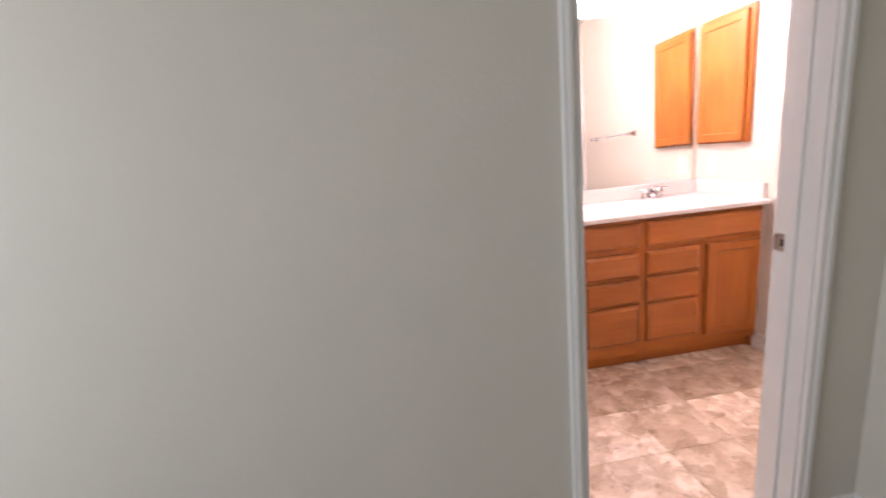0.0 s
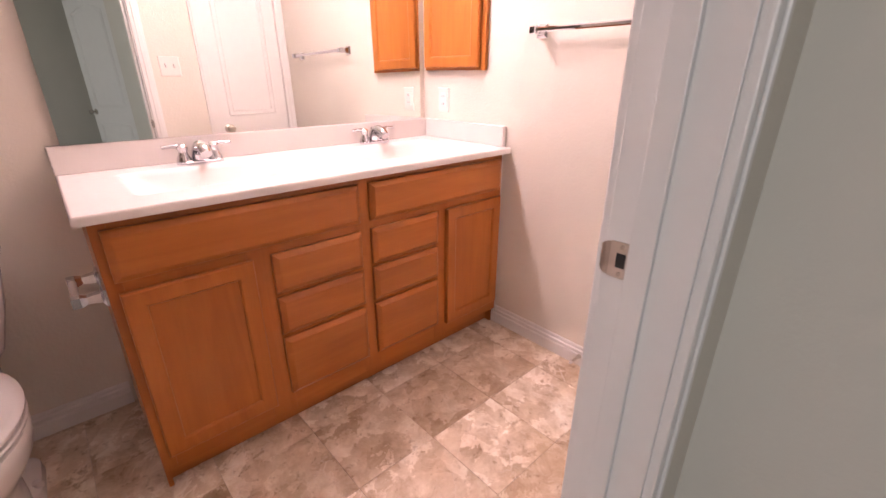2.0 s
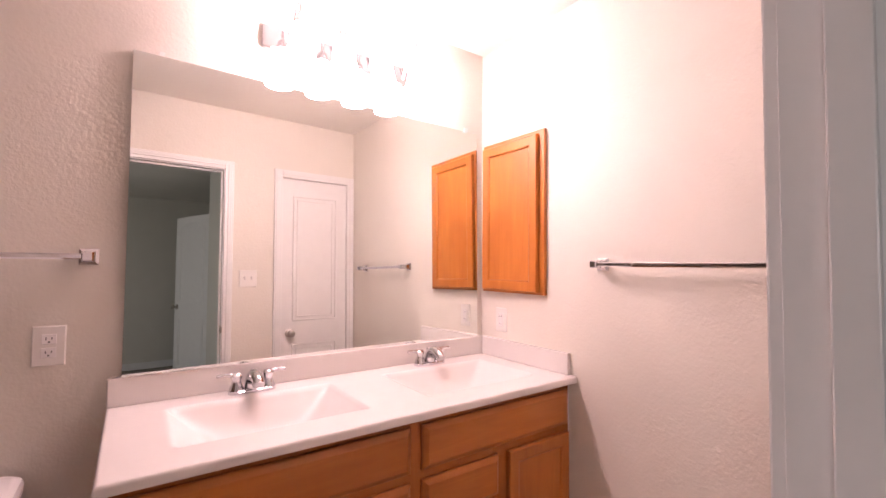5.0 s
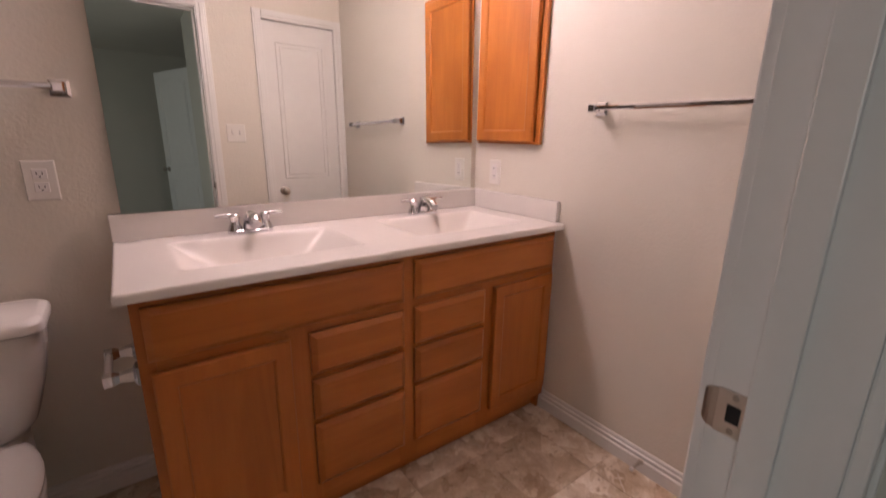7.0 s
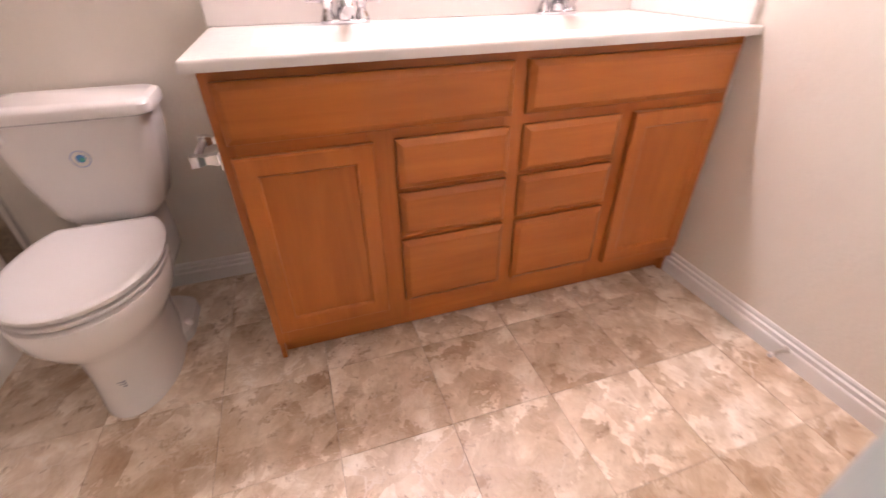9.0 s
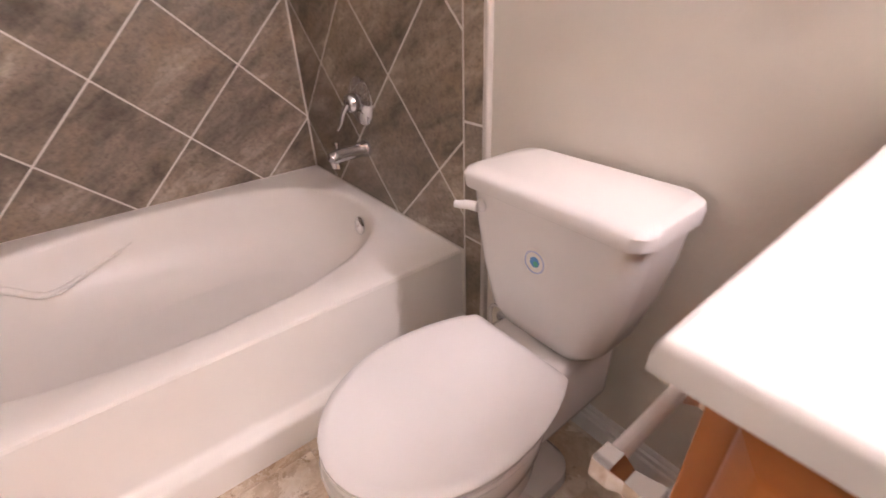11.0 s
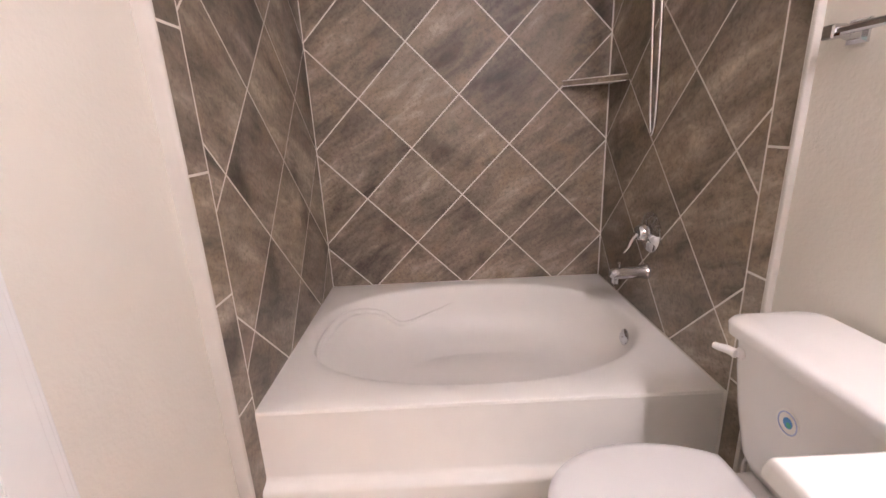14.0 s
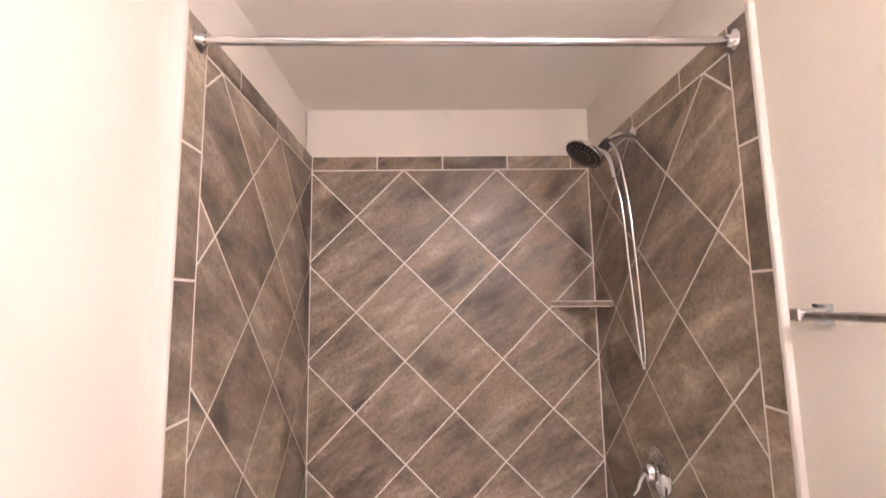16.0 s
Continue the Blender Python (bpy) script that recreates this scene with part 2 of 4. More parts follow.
def box(x0, x1, y0, y1, z0, z1, bevel=0.0, bm=None, segs=2):
    own = bmesh.new()
    bmesh.ops.create_cube(own, size=1.0)
    for v in own.verts:
        v.co = Vector(((x0 + x1) / 2 + v.co.x * (x1 - x0), (y0 + y1) / 2 + v.co.y * (y1 - y0), (z0 + z1) / 2 + v.co.z * (z1 - z0)))
    if bevel:
        bmesh.ops.bevel(own, geom=own.edges[:], offset=bevel, segments=segs, affect="EDGES", profile=0.6)
    return merge(bm, own)


def merge(bm, own):
    if bm is None:
        return own
    me = bpy.data.meshes.new("tmp")
    own.to_mesh(me)
    own.free()
    bm.from_mesh(me)
    bpy.data.meshes.remove(me)
    return bm


def loft(rings, bm=None, cap0=True, cap1=True, closed=True):
    """Skin between rings of equally many points."""
    own = bmesh.new()
    vs = [[own.verts.new(p) for p in ring] for ring in rings]
    n = len(vs[0])
    for a, b in zip(vs, vs[1:]):
        for i in range(n if closed else n - 1):
            j = (i + 1) % n
            own.faces.new((a[i], a[j], b[j], b[i]))
    if cap0:
        own.faces.new(list(reversed(vs[0])))
    if cap1:
        own.faces.new(vs[-1])
    return merge(bm, own)


def basis(axis):
    w = Vector(axis).normalized()
    u = w.orthogonal().normalized()
    return u, w.cross(u), w


def turned(profile, at, axis=(0, 0, 1), n=24, bm=None):
    """A turned body: profile of (radius, height along the axis)."""
    u, v, w = basis(axis)
    at = Vector(at)
    rings = [[at + w * h + (u * math.cos(2 * math.pi * i / n) + v * math.sin(2 * math.pi * i / n)) * max(r, 0.0004) for i in range(n)] for r, h in profile]
    return loft(rings, bm)


def rod(p0, p1, r, n=16, bm=None):
    d = Vector(p1) - Vector(p0)
    e = min(r * 0.2, 0.001)
    return turned([(r - e, 0), (r, e), (r, d.length - e), (r - e, d.length)], p0, d, n, bm)


def tube(points, radii, n=12, bm=None):
    """A round tube along a line of points."""
    pts = [Vector(p) for p in points]
    if not isinstance(radii, (list, tuple)):
        radii = [radii] * len(pts)
    rings, u = [], None
    for i, p in enumerate(pts):
        d = (pts[min(i + 1, len(pts) - 1)] - pts[max(i - 1, 0)]).normalized()
        u = d.orthogonal().normalized() if u is None else (u - d * u.dot(d)).normalized()
        v = d.cross(u)
        rings.append([p + (u * math.cos(2 * math.pi * k / n) + v * math.sin(2 * math.pi * k / n)) * radii[i] for k in range(n)])
    return loft(rings, bm)


def curve_points(ctrl, steps=8):
    """Smooth line through control points (Catmull-Rom)."""
    c = [Vector(p) for p in ctrl]
    c = [c[0] * 2 - c[1]] + c + [c[-1] * 2 - c[-2]]
    out = []
    for i in range(1, len(c) - 2):
        p0, p1, p2, p3 = c[i - 1:i + 3]
        for k in range(steps):
            t = k / steps
            out.append(0.5 * ((2 * p1) + (p2 - p0) * t + (2 * p0 - 5 * p1 + 4 * p2 - p3) * t * t + (3 * p1 - p0 - 3 * p2 + p3) * t ** 3))
    out.append(c[-2])
    return out


def rounded_rect(cx, cy, hx, hy, r, z, n=6):
    pts = []
    for sx, sy, a0 in ((1, 1, 0), (-1, 1, 90), (-1, -1, 180), (1, -1, 270)):
        for k in range(n + 1):
            a = radians(a0 + 90 * k / n)
            pts.append(Vector((cx + sx * (hx - r) + r * math.cos(a), cy + sy * (hy - r) + r * math.sin(a), z)))
    return pts


# ---- plan ----
X_W, X_E = -3.49, 0.0          # tub wall and wall beside the vanity
Y_S, Y_N = -0.03, 1.525         # door wall and mirror wall
H = 2.46
DOOR_W, DOOR_E, DOOR_H = -1.642, -0.954, 2.03
BED_Y = -0.145                 # bedroom face of the door wall
T = 0.12

# ---- shell ----
structure("wall_north", box(X_W - T, X_E + T, Y_N, Y_N + T, -0.1, H + 0.1), WALL, "warm white textured wall behind vanity and toilet")
structure("wall_east", box(X_E, X_E + T, BED_Y, Y_N, -0.1, H + 0.1), WALL, "warm white textured wall with towel bar")
structure("wall_west", box(X_W - T, X_W, BED_Y, Y_N, -0.1, H + 0.1), WALL, "white wall above the tiled tub surround")
CL_W, CL_E = -0.565, -0.06
bm = bmesh.new()
box(X_W, DOOR_W - 0.02, BED_Y, Y_S, -0.1, H + 0.1, bm=bm)
box(DOOR_W - 0.02, DOOR_E + 0.02, BED_Y, Y_S, DOOR_H + 0.02, H + 0.1, bm=bm)
box(DOOR_E + 0.02, CL_W - 0.015, BED_Y, Y_S, -0.1, H + 0.1, bm=bm)
box(CL_W - 0.015, CL_E + 0.015, BED_Y, Y_S, DOOR_H + 0.015, H + 0.1, bm=bm)
box(CL_E + 0.015, X_E, BED_Y, Y_S, -0.1, H + 0.1, bm=bm)
structure("wall_south", bm, WALL, "warm white wall with the entry and the closet door")
structure("ceiling", box(X_W, X_E, BED_Y, Y_N, H, H + 0.1), CEIL, "flat off-white textured ceiling")
floor = structure("floor", box(X_W, X_E, -0.10, Y_N, -0.1, -0.004), SUBFLOOR, "stone-look vinyl tile floor in tan and mushroom")

# bedroom
BW, BE, BS = -4.5, -0.71, -4.4
structure("floor_bedroom", box(BW, 0.6, BS, -0.10, -0.1, -0.002), CARPET, "beige carpet in the bedroom")
structure("ceiling_bedroom", box(BW, 0.6, BS, BED_Y, H, H + 0.1), CEIL, "white bedroom ceiling")
structure("wall_bedroom_east", box(BE, BE + T, -2.2, BED_Y, -0.1, H + 0.1), BEDWALL, "bedroom wall beside the bathroom door")
structure("wall_bedroom_far_east", box(0.6, 0.6 + T, BS, BED_Y, -0.1, H + 0.1), BEDWALL, "bedroom wall past the door recess")
structure("wall_bedroom_south", box(BW, 0.6 + T, BS - T, BS, -0.1, H + 0.1), BEDWALL, "far bedroom wall")
bm = bmesh.new()
box(BW - T, BW, BS, -2.0, -0.1, H + 0.1, bm=bm)
box(BW - T, BW, -0.7, BED_Y, -0.1, H + 0.1, bm=bm)
box(BW - T, BW, -2.0, -0.7, -0.1, 0.85, bm=bm)
box(BW - T, BW, -2.0, -0.7, 2.1, H + 0.1, bm=bm)
structure("wall_bedroom_west", bm, BEDWALL, "bedroom wall with the window opening")
structure("wall_bedroom_north", box(BW, X_W, BED_Y, BED_Y + T, -0.1, H + 0.1), BEDWALL, "bedroom wall in line with the door wall")
structure("wall_bedroom_skin", box(X_W, DOOR_W - 0.048, BED_Y - 0.006, BED_Y, -0.1, H), BEDWALL, "bedroom side of the door wall")
structure("wall_bedroom_skin_east", box(DOOR_E + 0.048, BE, BED_Y - 0.006, BED_Y, -0.1, H), BEDWALL, "bedroom side of the door wall by the strike jamb")
structure("wall_bedroom_skin_over", box(DOOR_W - 0.048, DOOR_E + 0.048, BED_Y - 0.006, BED_Y, DOOR_H + 0.048, H), BEDWALL, "bedroom side of the wall over the door")


# ---- doors, casings, baseboards ----
def casing_set(name, x0, x1, top, y, out, label, w=0.057, right=None, left=None):
    """Three casing boards round an opening; out is +1 or -1 along y."""
    bm = bmesh.new()
    xr = x1 + w if right is None else right
    xl = x0 - w if left is None else left
    for a, b in ((xl, x0), (x1, xr)):
        d = 0.016 * out
        box(a, b, min(y, y + d), max(y, y + d), 0, top + w, 0.003, bm)
        i0, i1 = (a + 0.012, b - 0.02) if b <= x0 else (a + 0.02, b - 0.012)
        if i1 - i0 > 0.008:
            box(i0, i1, min(y + d, y + d * 1.35), max(y + d, y + d * 1.35), 0, top + 0.03, 0.002, bm)
        if i1 - i0 > 0.06:
            box(i0 + 0.016, i1 - 0.03, min(y + d * 1.35, y + d * 1.6), max(y + d * 1.35, y + d * 1.6), 0, top + 0.02, 0.002, bm)
    d = 0.016 * out
    box(x0, x1, min(y, y + d), max(y, y + d), top, top + w, 0.003, bm)
    box(x0, x1, min(y + d, y + d * 1.35), max(y + d, y + d * 1.35), top + 0.02, top + w - 0.012, 0.002, bm)
    return structure(name, bm, TRIM, label)


def jamb_set(name, x0, x1, top, y0, y1, stop_y, label):
    bm = bmesh.new()
    box(x0 - 0.02, x0, y0, y1, 0, top + 0.02, 0.0015, bm)
    box(x1, x1 + 0.02, y0, y1, 0, top + 0.02, 0.0015, bm)
    box(x0, x1, y0, y1, top, top + 0.02, 0.0015, bm)
    box(x0, x0 + 0.011, stop_y - 0.034, stop_y, 0, top, 0.002, bm)
    box(x1 - 0.011, x1, stop_y - 0.034, stop_y, 0, top, 0.002, bm)
    box(x0 + 0.011, x1 - 0.011, stop_y - 0.034, stop_y, top - 0.011, top, 0.002, bm)
    return structure(name, bm, TRIM, label)


door_frame = jamb_set("door_frame_1", DOOR_W, DOOR_E, DOOR_H, BED_Y - 0.0068, Y_S + 0.002, Y_S - 0.037, "white painted entry door jamb with stop")
casing_set("trim_entry_inside", DOOR_W - 0.005, DOOR_E + 0.005, DOOR_H + 0.005, Y_S + 0.0005, 1, "white moulded casing round the entry", left=-1.802)
casing_set("trim_entry_bedroom", DOOR_W - 0.005, DOOR_E + 0.005, DOOR_H + 0.005, BED_Y - 0.0065, -1, "white moulded casing on the bedroom side", 0.045)

strike = thing("strike_plate", "satin steel latch strike plate on the door jamb", "strike plate", (DOOR_E, -0.05, 0.96))
SX = DOOR_E - 0.0022
part("plate", box(SX, DOOR_E, -0.071, -0.037, 0.923, 0.979, 0.0008), STEEL, strike)
lip = loft([[Vector((SX + dx, y, 0.951 + k * h)) for k in (-1, -0.6, 0.6, 1)] + [Vector((SX + 0.002 + dx, y, 0.951 + k * h)) for k in (1, 0.6, -0.6, -1)] for dx, y, h in ((0, -0.0375, 0.026), (0.0, -0.031, 0.025), (0.001, -0.026, 0.022), (0.004, -0.0225, 0.018), (0.010, -0.0195, 0.014))])
part("lip", lip, NICKEL, strike)
part("latch_hole", box(SX - 0.0006, SX + 0.0005, -0.062, -0.048, 0.940, 0.962), DARK, strike, "dark latch hole")
for z in (0.930, 0.972):
    part("screw", turned([(0.0035, 0), (0.0035, 0.0009), (0.002, 0.0013)], (SX, -0.055, z), (-1, 0, 0), 12), NICKEL, strike)

for z in (0.28, 1.02, 1.78):
    leaf = part("hinge_leaf", box(DOOR_W, DOOR_W + 0.002, -0.066, -0.032, z - 0.044, z + 0.044, 0.0006), STEEL, door_frame, "satin steel hinge leaf")
    part("hinge_knuckle", rod((DOOR_W + 0.003, -0.024, z - 0.044), (DOOR_W + 0.003, -0.024, z + 0.044), 0.006), STEEL, leaf)


def panel_door(name, w, h, label, category, arch=True, t=0.035):
    """A moulded two-panel door leaf, hinged at x=0, running along +x, faces at y=+-t/2."""
    ob = thing(name, label, category, (0, 0, 0))
    bm = box(0, w, -t / 2, t / 2, 0.008, h, 0.002)
    part("leaf", bm, TRIM, ob)
    m = 0.105 if w > 0.6 else 0.085
    for side in (1, -1):
        for z0, z1, top in ((0.20, 0.80, False), (0.98, h - 0.13, arch)):
            for off, rad in ((0.0, 0.007), (0.028, 0.005)):
                pts = [(m + off, z0 + off), (w - m - off, z0 + off), (w - m - off, z1 - off)]
                if top:
                    k = 10
                    for i in range(1, k):
                        a = i / k
                        pts.append((w - m - off - a * (w - 2 * m - 2 * off), z1 - off + 0.055 * math.sin(math.pi * a)))
                pts.append((m + off, z1 - off))
                pts.append(pts[0])
                part("panel_moulding", tube([(x, side * t / 2, z) for x, z in pts], rad, 8), TRIM, ob, smooth=True)
    return ob


def knob(parent, x, z, mat, t=0.035):
    for side in (1, -1):
        part("door_knob", turned([(0.031, 0), (0.031, 0.004), (0.024, 0.008), (0.011, 0.012), (0.011, 0.03), (0.02, 0.036), (0.027, 0.046), (0.027, 0.056), (0.02, 0.064), (0.004, 0.067)], (x, side * t / 2, z), (0, side, 0), 24), mat, parent, "satin nickel knob", True)


closet = panel_door("door_closet", CL_E - CL_W - 0.006, DOOR_H - 0.004, "white moulded two-panel closet door, closed, nickel knob", "door", False)
knob(closet, 0.062, 0.89, NICKEL)
closet.matrix_basis = Matrix.Translation((CL_W + 0.003, Y_S - 0.022, 0))
jamb = bmesh.new()
box(CL_W - 0.015, CL_W, BED_Y, Y_S, 0, DOOR_H + 0.015, bm=jamb)
box(CL_E, CL_E + 0.015, BED_Y, Y_S, 0, DOOR_H + 0.015, bm=jamb)
box(CL_W, CL_E, BED_Y, Y_S, DOOR_H, DOOR_H + 0.015, bm=jamb)
structure("door_frame_closet", jamb, TRIM, "white closet door jamb")
casing_set("trim_closet", CL_W, CL_E, DOOR_H, Y_S + 0.0005, 1, "white moulded casing round the closet door", right=-0.004)

bed_door = panel_door("door_bedroom", 0.76, 2.03, "white moulded arched two-panel door standing open in the bedroom", "door", True)
knob(bed_door, 0.70, 0.93, NICKEL)
bed_door.matrix_basis = pose(-0.65, -2.42, 0.01, 0, 0, 250)


def baseboard(name, p0, p1, inward, label):
    """A moulded baseboard from p0 to p1 with its face towards inward."""
    a, b, n = Vector((*p0, 0)), Vector((*p1, 0)), Vector((*inward, 0))
    prof = [(0, 0), (0.014, 0), (0.014, 0.048), (0.012, 0.052), (0.008, 0.054), (0.008, 0.062), (0.0105, 0.066), (0.0105, 0.071), (0.005, 0.075), (0.005, 0.081), (0.007, 0.085), (0.004, 0.092), (0, 0.093)]
    return structure(name, loft([[q + n * d + Vector((0, 0, z)) for d, z in prof] for q in (a, b)]), TRIM, label)


baseboard("baseboard_east", (X_E, Y_S), (X_E, 0.99), (-1, 0), "white moulded baseboard under the towel bar")
baseboard("baseboard_north", (-2.25, Y_N), (-1.52, Y_N), (0, -1), "white moulded baseboard behind the toilet")
baseboard("baseboard_south_west", (-2.25, Y_S), (-1.803, Y_S), (0, 1), "white moulded baseboard beside the tub")
baseboard("baseboard_south_mid", (DOOR_E + 0.065, Y_S), (CL_W - 0.058, Y_S), (0, 1), "white moulded baseboard between the doors")
baseboard("baseboard_bedroom_door_wall", (DOOR_E + 0.065, BED_Y - 0.006), (BE, BED_Y - 0.006), (0, -1), "white baseboard in the bedroom")
baseboard("baseboard_bedroom_west", (BW, BED_Y - 0.006), (DOOR_W - 0.065, BED_Y - 0.006), (0, -1), "white baseboard in the bedroom")
baseboard("baseboard_bedroom_east", (BE, -2.2), (BE, BED_Y), (-1, 0), "white baseboard in the bedroom")
baseboard("baseboard_bedroom_south", (BW, BS), (0.6, BS), (0, 1), "white baseboard in the bedroom")

spring = thing("door_stop", "white spring door stop on the baseboard", "door stop", (-0.014, 0.464, 0.05))
part("base", turned([(0.011, 0), (0.011, 0.004), (0.007, 0.008)], (-0.0142, 0.464, 0.05), (-1, 0, 0)), STEEL, spring)
coil = [(-0.02 - 0.055 * i / 96, 0.464 + 0.0055 * math.cos(i * 0.9), 0.05 + 0.0055 * math.sin(i * 0.9)) for i in range(97)]
part("spring", tube(coil, 0.0012, 6), STEEL, spring)
part("tip", turned([(0.006, 0), (0.0075, 0.003), (0.0075, 0.011), (0.005, 0.014)], (-0.074, 0.464, 0.05), (-1, 0, 0)), SEAT, spring, "white rubber tip")

# ---- vanity ----
VX0, VX1 = -1.508, -0.012
VF = 0.968          # face frame plane
vanity = thing("vanity_cabinet", "honey-stained maple double vanity with doors and drawers", "vanity", (-0.76, 1.25, 0))
bm = bmesh.new()
box(VX0, VX0 + 0.014, VF + 0.018, Y_N, 0.0, 0.876, bm=bm)
box(VX1 - 0.014, VX1, VF + 0.018, Y_N, 0.0, 0.876, bm=bm)
box(VX0 + 0.014, VX1 - 0.014, Y_N - 0.01, Y_N, 0.05, 0.70, bm=bm)
box(VX0 + 0.014, VX1 - 0.014, VF + 0.02, Y_N - 0.01, 0.09, 0.105, bm=bm)
part("carcass", bm, WOOD_UP, vanity)
for x0, x1 in ((VX0, -1.472), (-1.168, -1.084), (-0.79, -0.716), (-0.424, -0.35), (-0.046, VX1)):
    part("face_frame_stile", box(x0, x1, VF, VF + 0.018, 0.078, 0.876, 0.001), WOOD_UP, vanity)
RAILS = [(0.845, 0.876), (0.675, 0.725), (0.078, 0.165)]
for x0, x1, rails in ((-1.472, -1.168, RAILS), (-1.084, -0.79, RAILS + [(0.52, 0.552), (0.368, 0.40)]), (-0.716, -0.424, RAILS + [(0.52, 0.552), (0.368, 0.40)]), (-0.35, -0.046, RAILS)):
    for z0, z1 in rails:
        part("face_frame_rail", box(x0, x1, VF + 0.0005, VF + 0.0175, z0, z1, 0.0006), WOOD_FLAT, vanity)
part("toe_kick", box(VX0 + 0.014, VX1 - 0.014, VF + 0.05, VF + 0.062, 0.0, 0.09), WOOD_FLAT, vanity)
part("filler_strip", box(VX1, X_E - 0.001, VF + 0.004, VF + 0.02, 0.0, 0.876, 0.001), TRIM, vanity, "white caulked filler strip")


def slab_front(x0, x1, z0, z1, name, mat):
    """A drawer front with a routed slope round its edge."""
    y0, y1 = VF - 0.023, VF - 0.0015
    def ring(i, y):
        return [Vector((x0 + i, y, z0 + i)), Vector((x1 - i, y, z0 + i)), Vector((x1 - i, y, z1 - i)), Vector((x0 + i, y, z1 - i))]
    return part(name, loft([ring(0, y1), ring(0, y0 + 0.0125), ring(0.002, y0 + 0.010), ring(0.004, y0 + 0.0085), ring(0.016, y0 + 0.0008), ring(0.019, y0)]), mat, vanity)


def shaker_front(x0, x1, z0, z1, parent, plane, name="door", along="x", thick=0.019, stile=0.052):
    """A framed door with a flat recessed panel; plane is its front; along x (faces -y) or y (faces -x)."""
    def p(a, d, z):
        return Vector((a, plane + d, z)) if along == "x" else Vector((plane + d, a, z))
    def ring(i, d):
        return [p(x0 + i, d, z0 + i), p(x1 - i, d, z0 + i), p(x1 - i, d, z1 - i), p(x0 + i, d, z1 - i)]
    bm = loft([ring(0, thick), ring(0, 0.004), ring(0.004, 0.0), ring(stile - 0.008, 0.0), ring(stile - 0.003, 0.003), ring(stile, 0.008)], cap1=False)
    door = part(name, bm, WOOD_UP, parent)
    part("panel", loft([ring(stile - 0.001, 0.0081), ring(stile - 0.001, 0.0125)]), WOOD_UP, door)
    return door


slab_front(-1.488, -0.775, 0.713, 0.852, "false_drawer_front", WOOD_FLAT)
slab_front(-0.732, -0.030, 0.713, 0.852, "false_drawer_front", WOOD_FLAT)
for z0, z1 in ((0.546, 0.683), (0.393, 0.530), (0.152, 0.377)):
    slab_front(-1.098, -0.775, z0, z1, "drawer", WOOD_FLAT)
    slab_front(-0.732, -0.410, z0, z1, "drawer", WOOD_FLAT)
shaker_front(-1.486, -1.155, 0.136, 0.683, vanity, VF - 0.0225, thick=0.021)
shaker_front(-0.363, -0.030, 0.136, 0.683, vanity, VF - 0.0225, thick=0.021)

# countertop with two moulded basins
CX0, CX1, CY0, CY1, CZ = -1.533, -0.002, 0.929, Y_N - 0.001, 0.902
BASINS = [(-1.125, 1.225, 0.262, 0.172), (-0.385, 1.225, 0.262, 0.172)]


def lines(a, b, n, edge):
    inner = [a + edge * k for k in (0, 0.25, 0.5, 0.75, 1.0)]
    outer = [b - edge * k for k in (1.0, 0.75, 0.5, 0.25, 0)]
    return inner + [a + edge + (b - a - 2 * edge) * i / n for i in range(1, n)] + outer


def counter_height(x, y):
    z = CZ
    for d in (x - CX0, y - CY0):
        if d < 0.008:
            z -= 0.008 * (1 - math.sqrt(max(0, 1 - (1 - d / 0.008) ** 2)))
    for bx, by, hx, hy in BASINS:
        r = 0.022
        qx, qy = abs(x - bx) - (hx - r), abs(y - by) - (hy - r)
        d = math.hypot(max(qx, 0), max(qy, 0)) + min(max(qx, qy), 0) - r
        if d < 0:
            tx = min(1.0, max(0.0, hx - abs(x - bx)) / 0.16)
            ty = min(1.0, max(0.0, hy - abs(y - by)) / (0.07 if y < by else 0.11))
            k = (tx ** -5 + ty ** -5 + 1) ** -0.2 if tx > 1e-4 and ty > 1e-4 else 0.0
            z -= 0.135 * k * min(1.0, -d / 0.008)
    return z


xs, ys = lines(CX0, CX1, 170, 0.01), lines(CY0, CY1, 66, 0.01)
bm = bmesh.new()
grid = [[bm.verts.new((x, y, counter_height(x, y))) for x in xs] for y in ys]
for a, b in zip(grid, grid[1:]):
    for i in range(len(xs) - 1):
        bm.faces.new((a[i], a[i + 1], b[i + 1], b[i]))
rim = [grid[0][i] for i in range(len(xs))] + [r[-1] for r in grid[1:]] + [grid[-1][i] for i in range(len(xs) - 2, -1, -1)] + [grid[j][0] for j in range(len(ys) - 2, 0, -1)]
low = [bm.verts.new((v.co.x, v.co.y, CZ - 0.025)) for v in rim]
for i in range(len(rim)):
    j = (i + 1) % len(rim)
    bm.faces.new((rim[j], rim[i], low[i], low[j]))
counter = thing("countertop", "white cultured marble double-sink vanity top with backsplash", "countertop", (-0.76, 1.24, 0.88))
top = part("slab", bm, MARBLE, counter, smooth=True)
part("backsplash", box(CX0, CX1, Y_N - 0.030, Y_N - 0.001, CZ + 0.0005, CZ + 0.090, 0.004), MARBLE, counter)
part("side_splash", box(-0.021, -0.001, 0.962, Y_N - 0.031, CZ + 0.0005, CZ + 0.090, 0.004), MARBLE, counter)
for bx, by, hx, hy in BASINS:
    part("drain", turned([(0.022, 0), (0.022, 0.003), (0.014, 0.004), (0.012, 0.002)], (bx, by, CZ - 0.1125), (0, 0, 1)), CHROME, counter, "chrome drain")


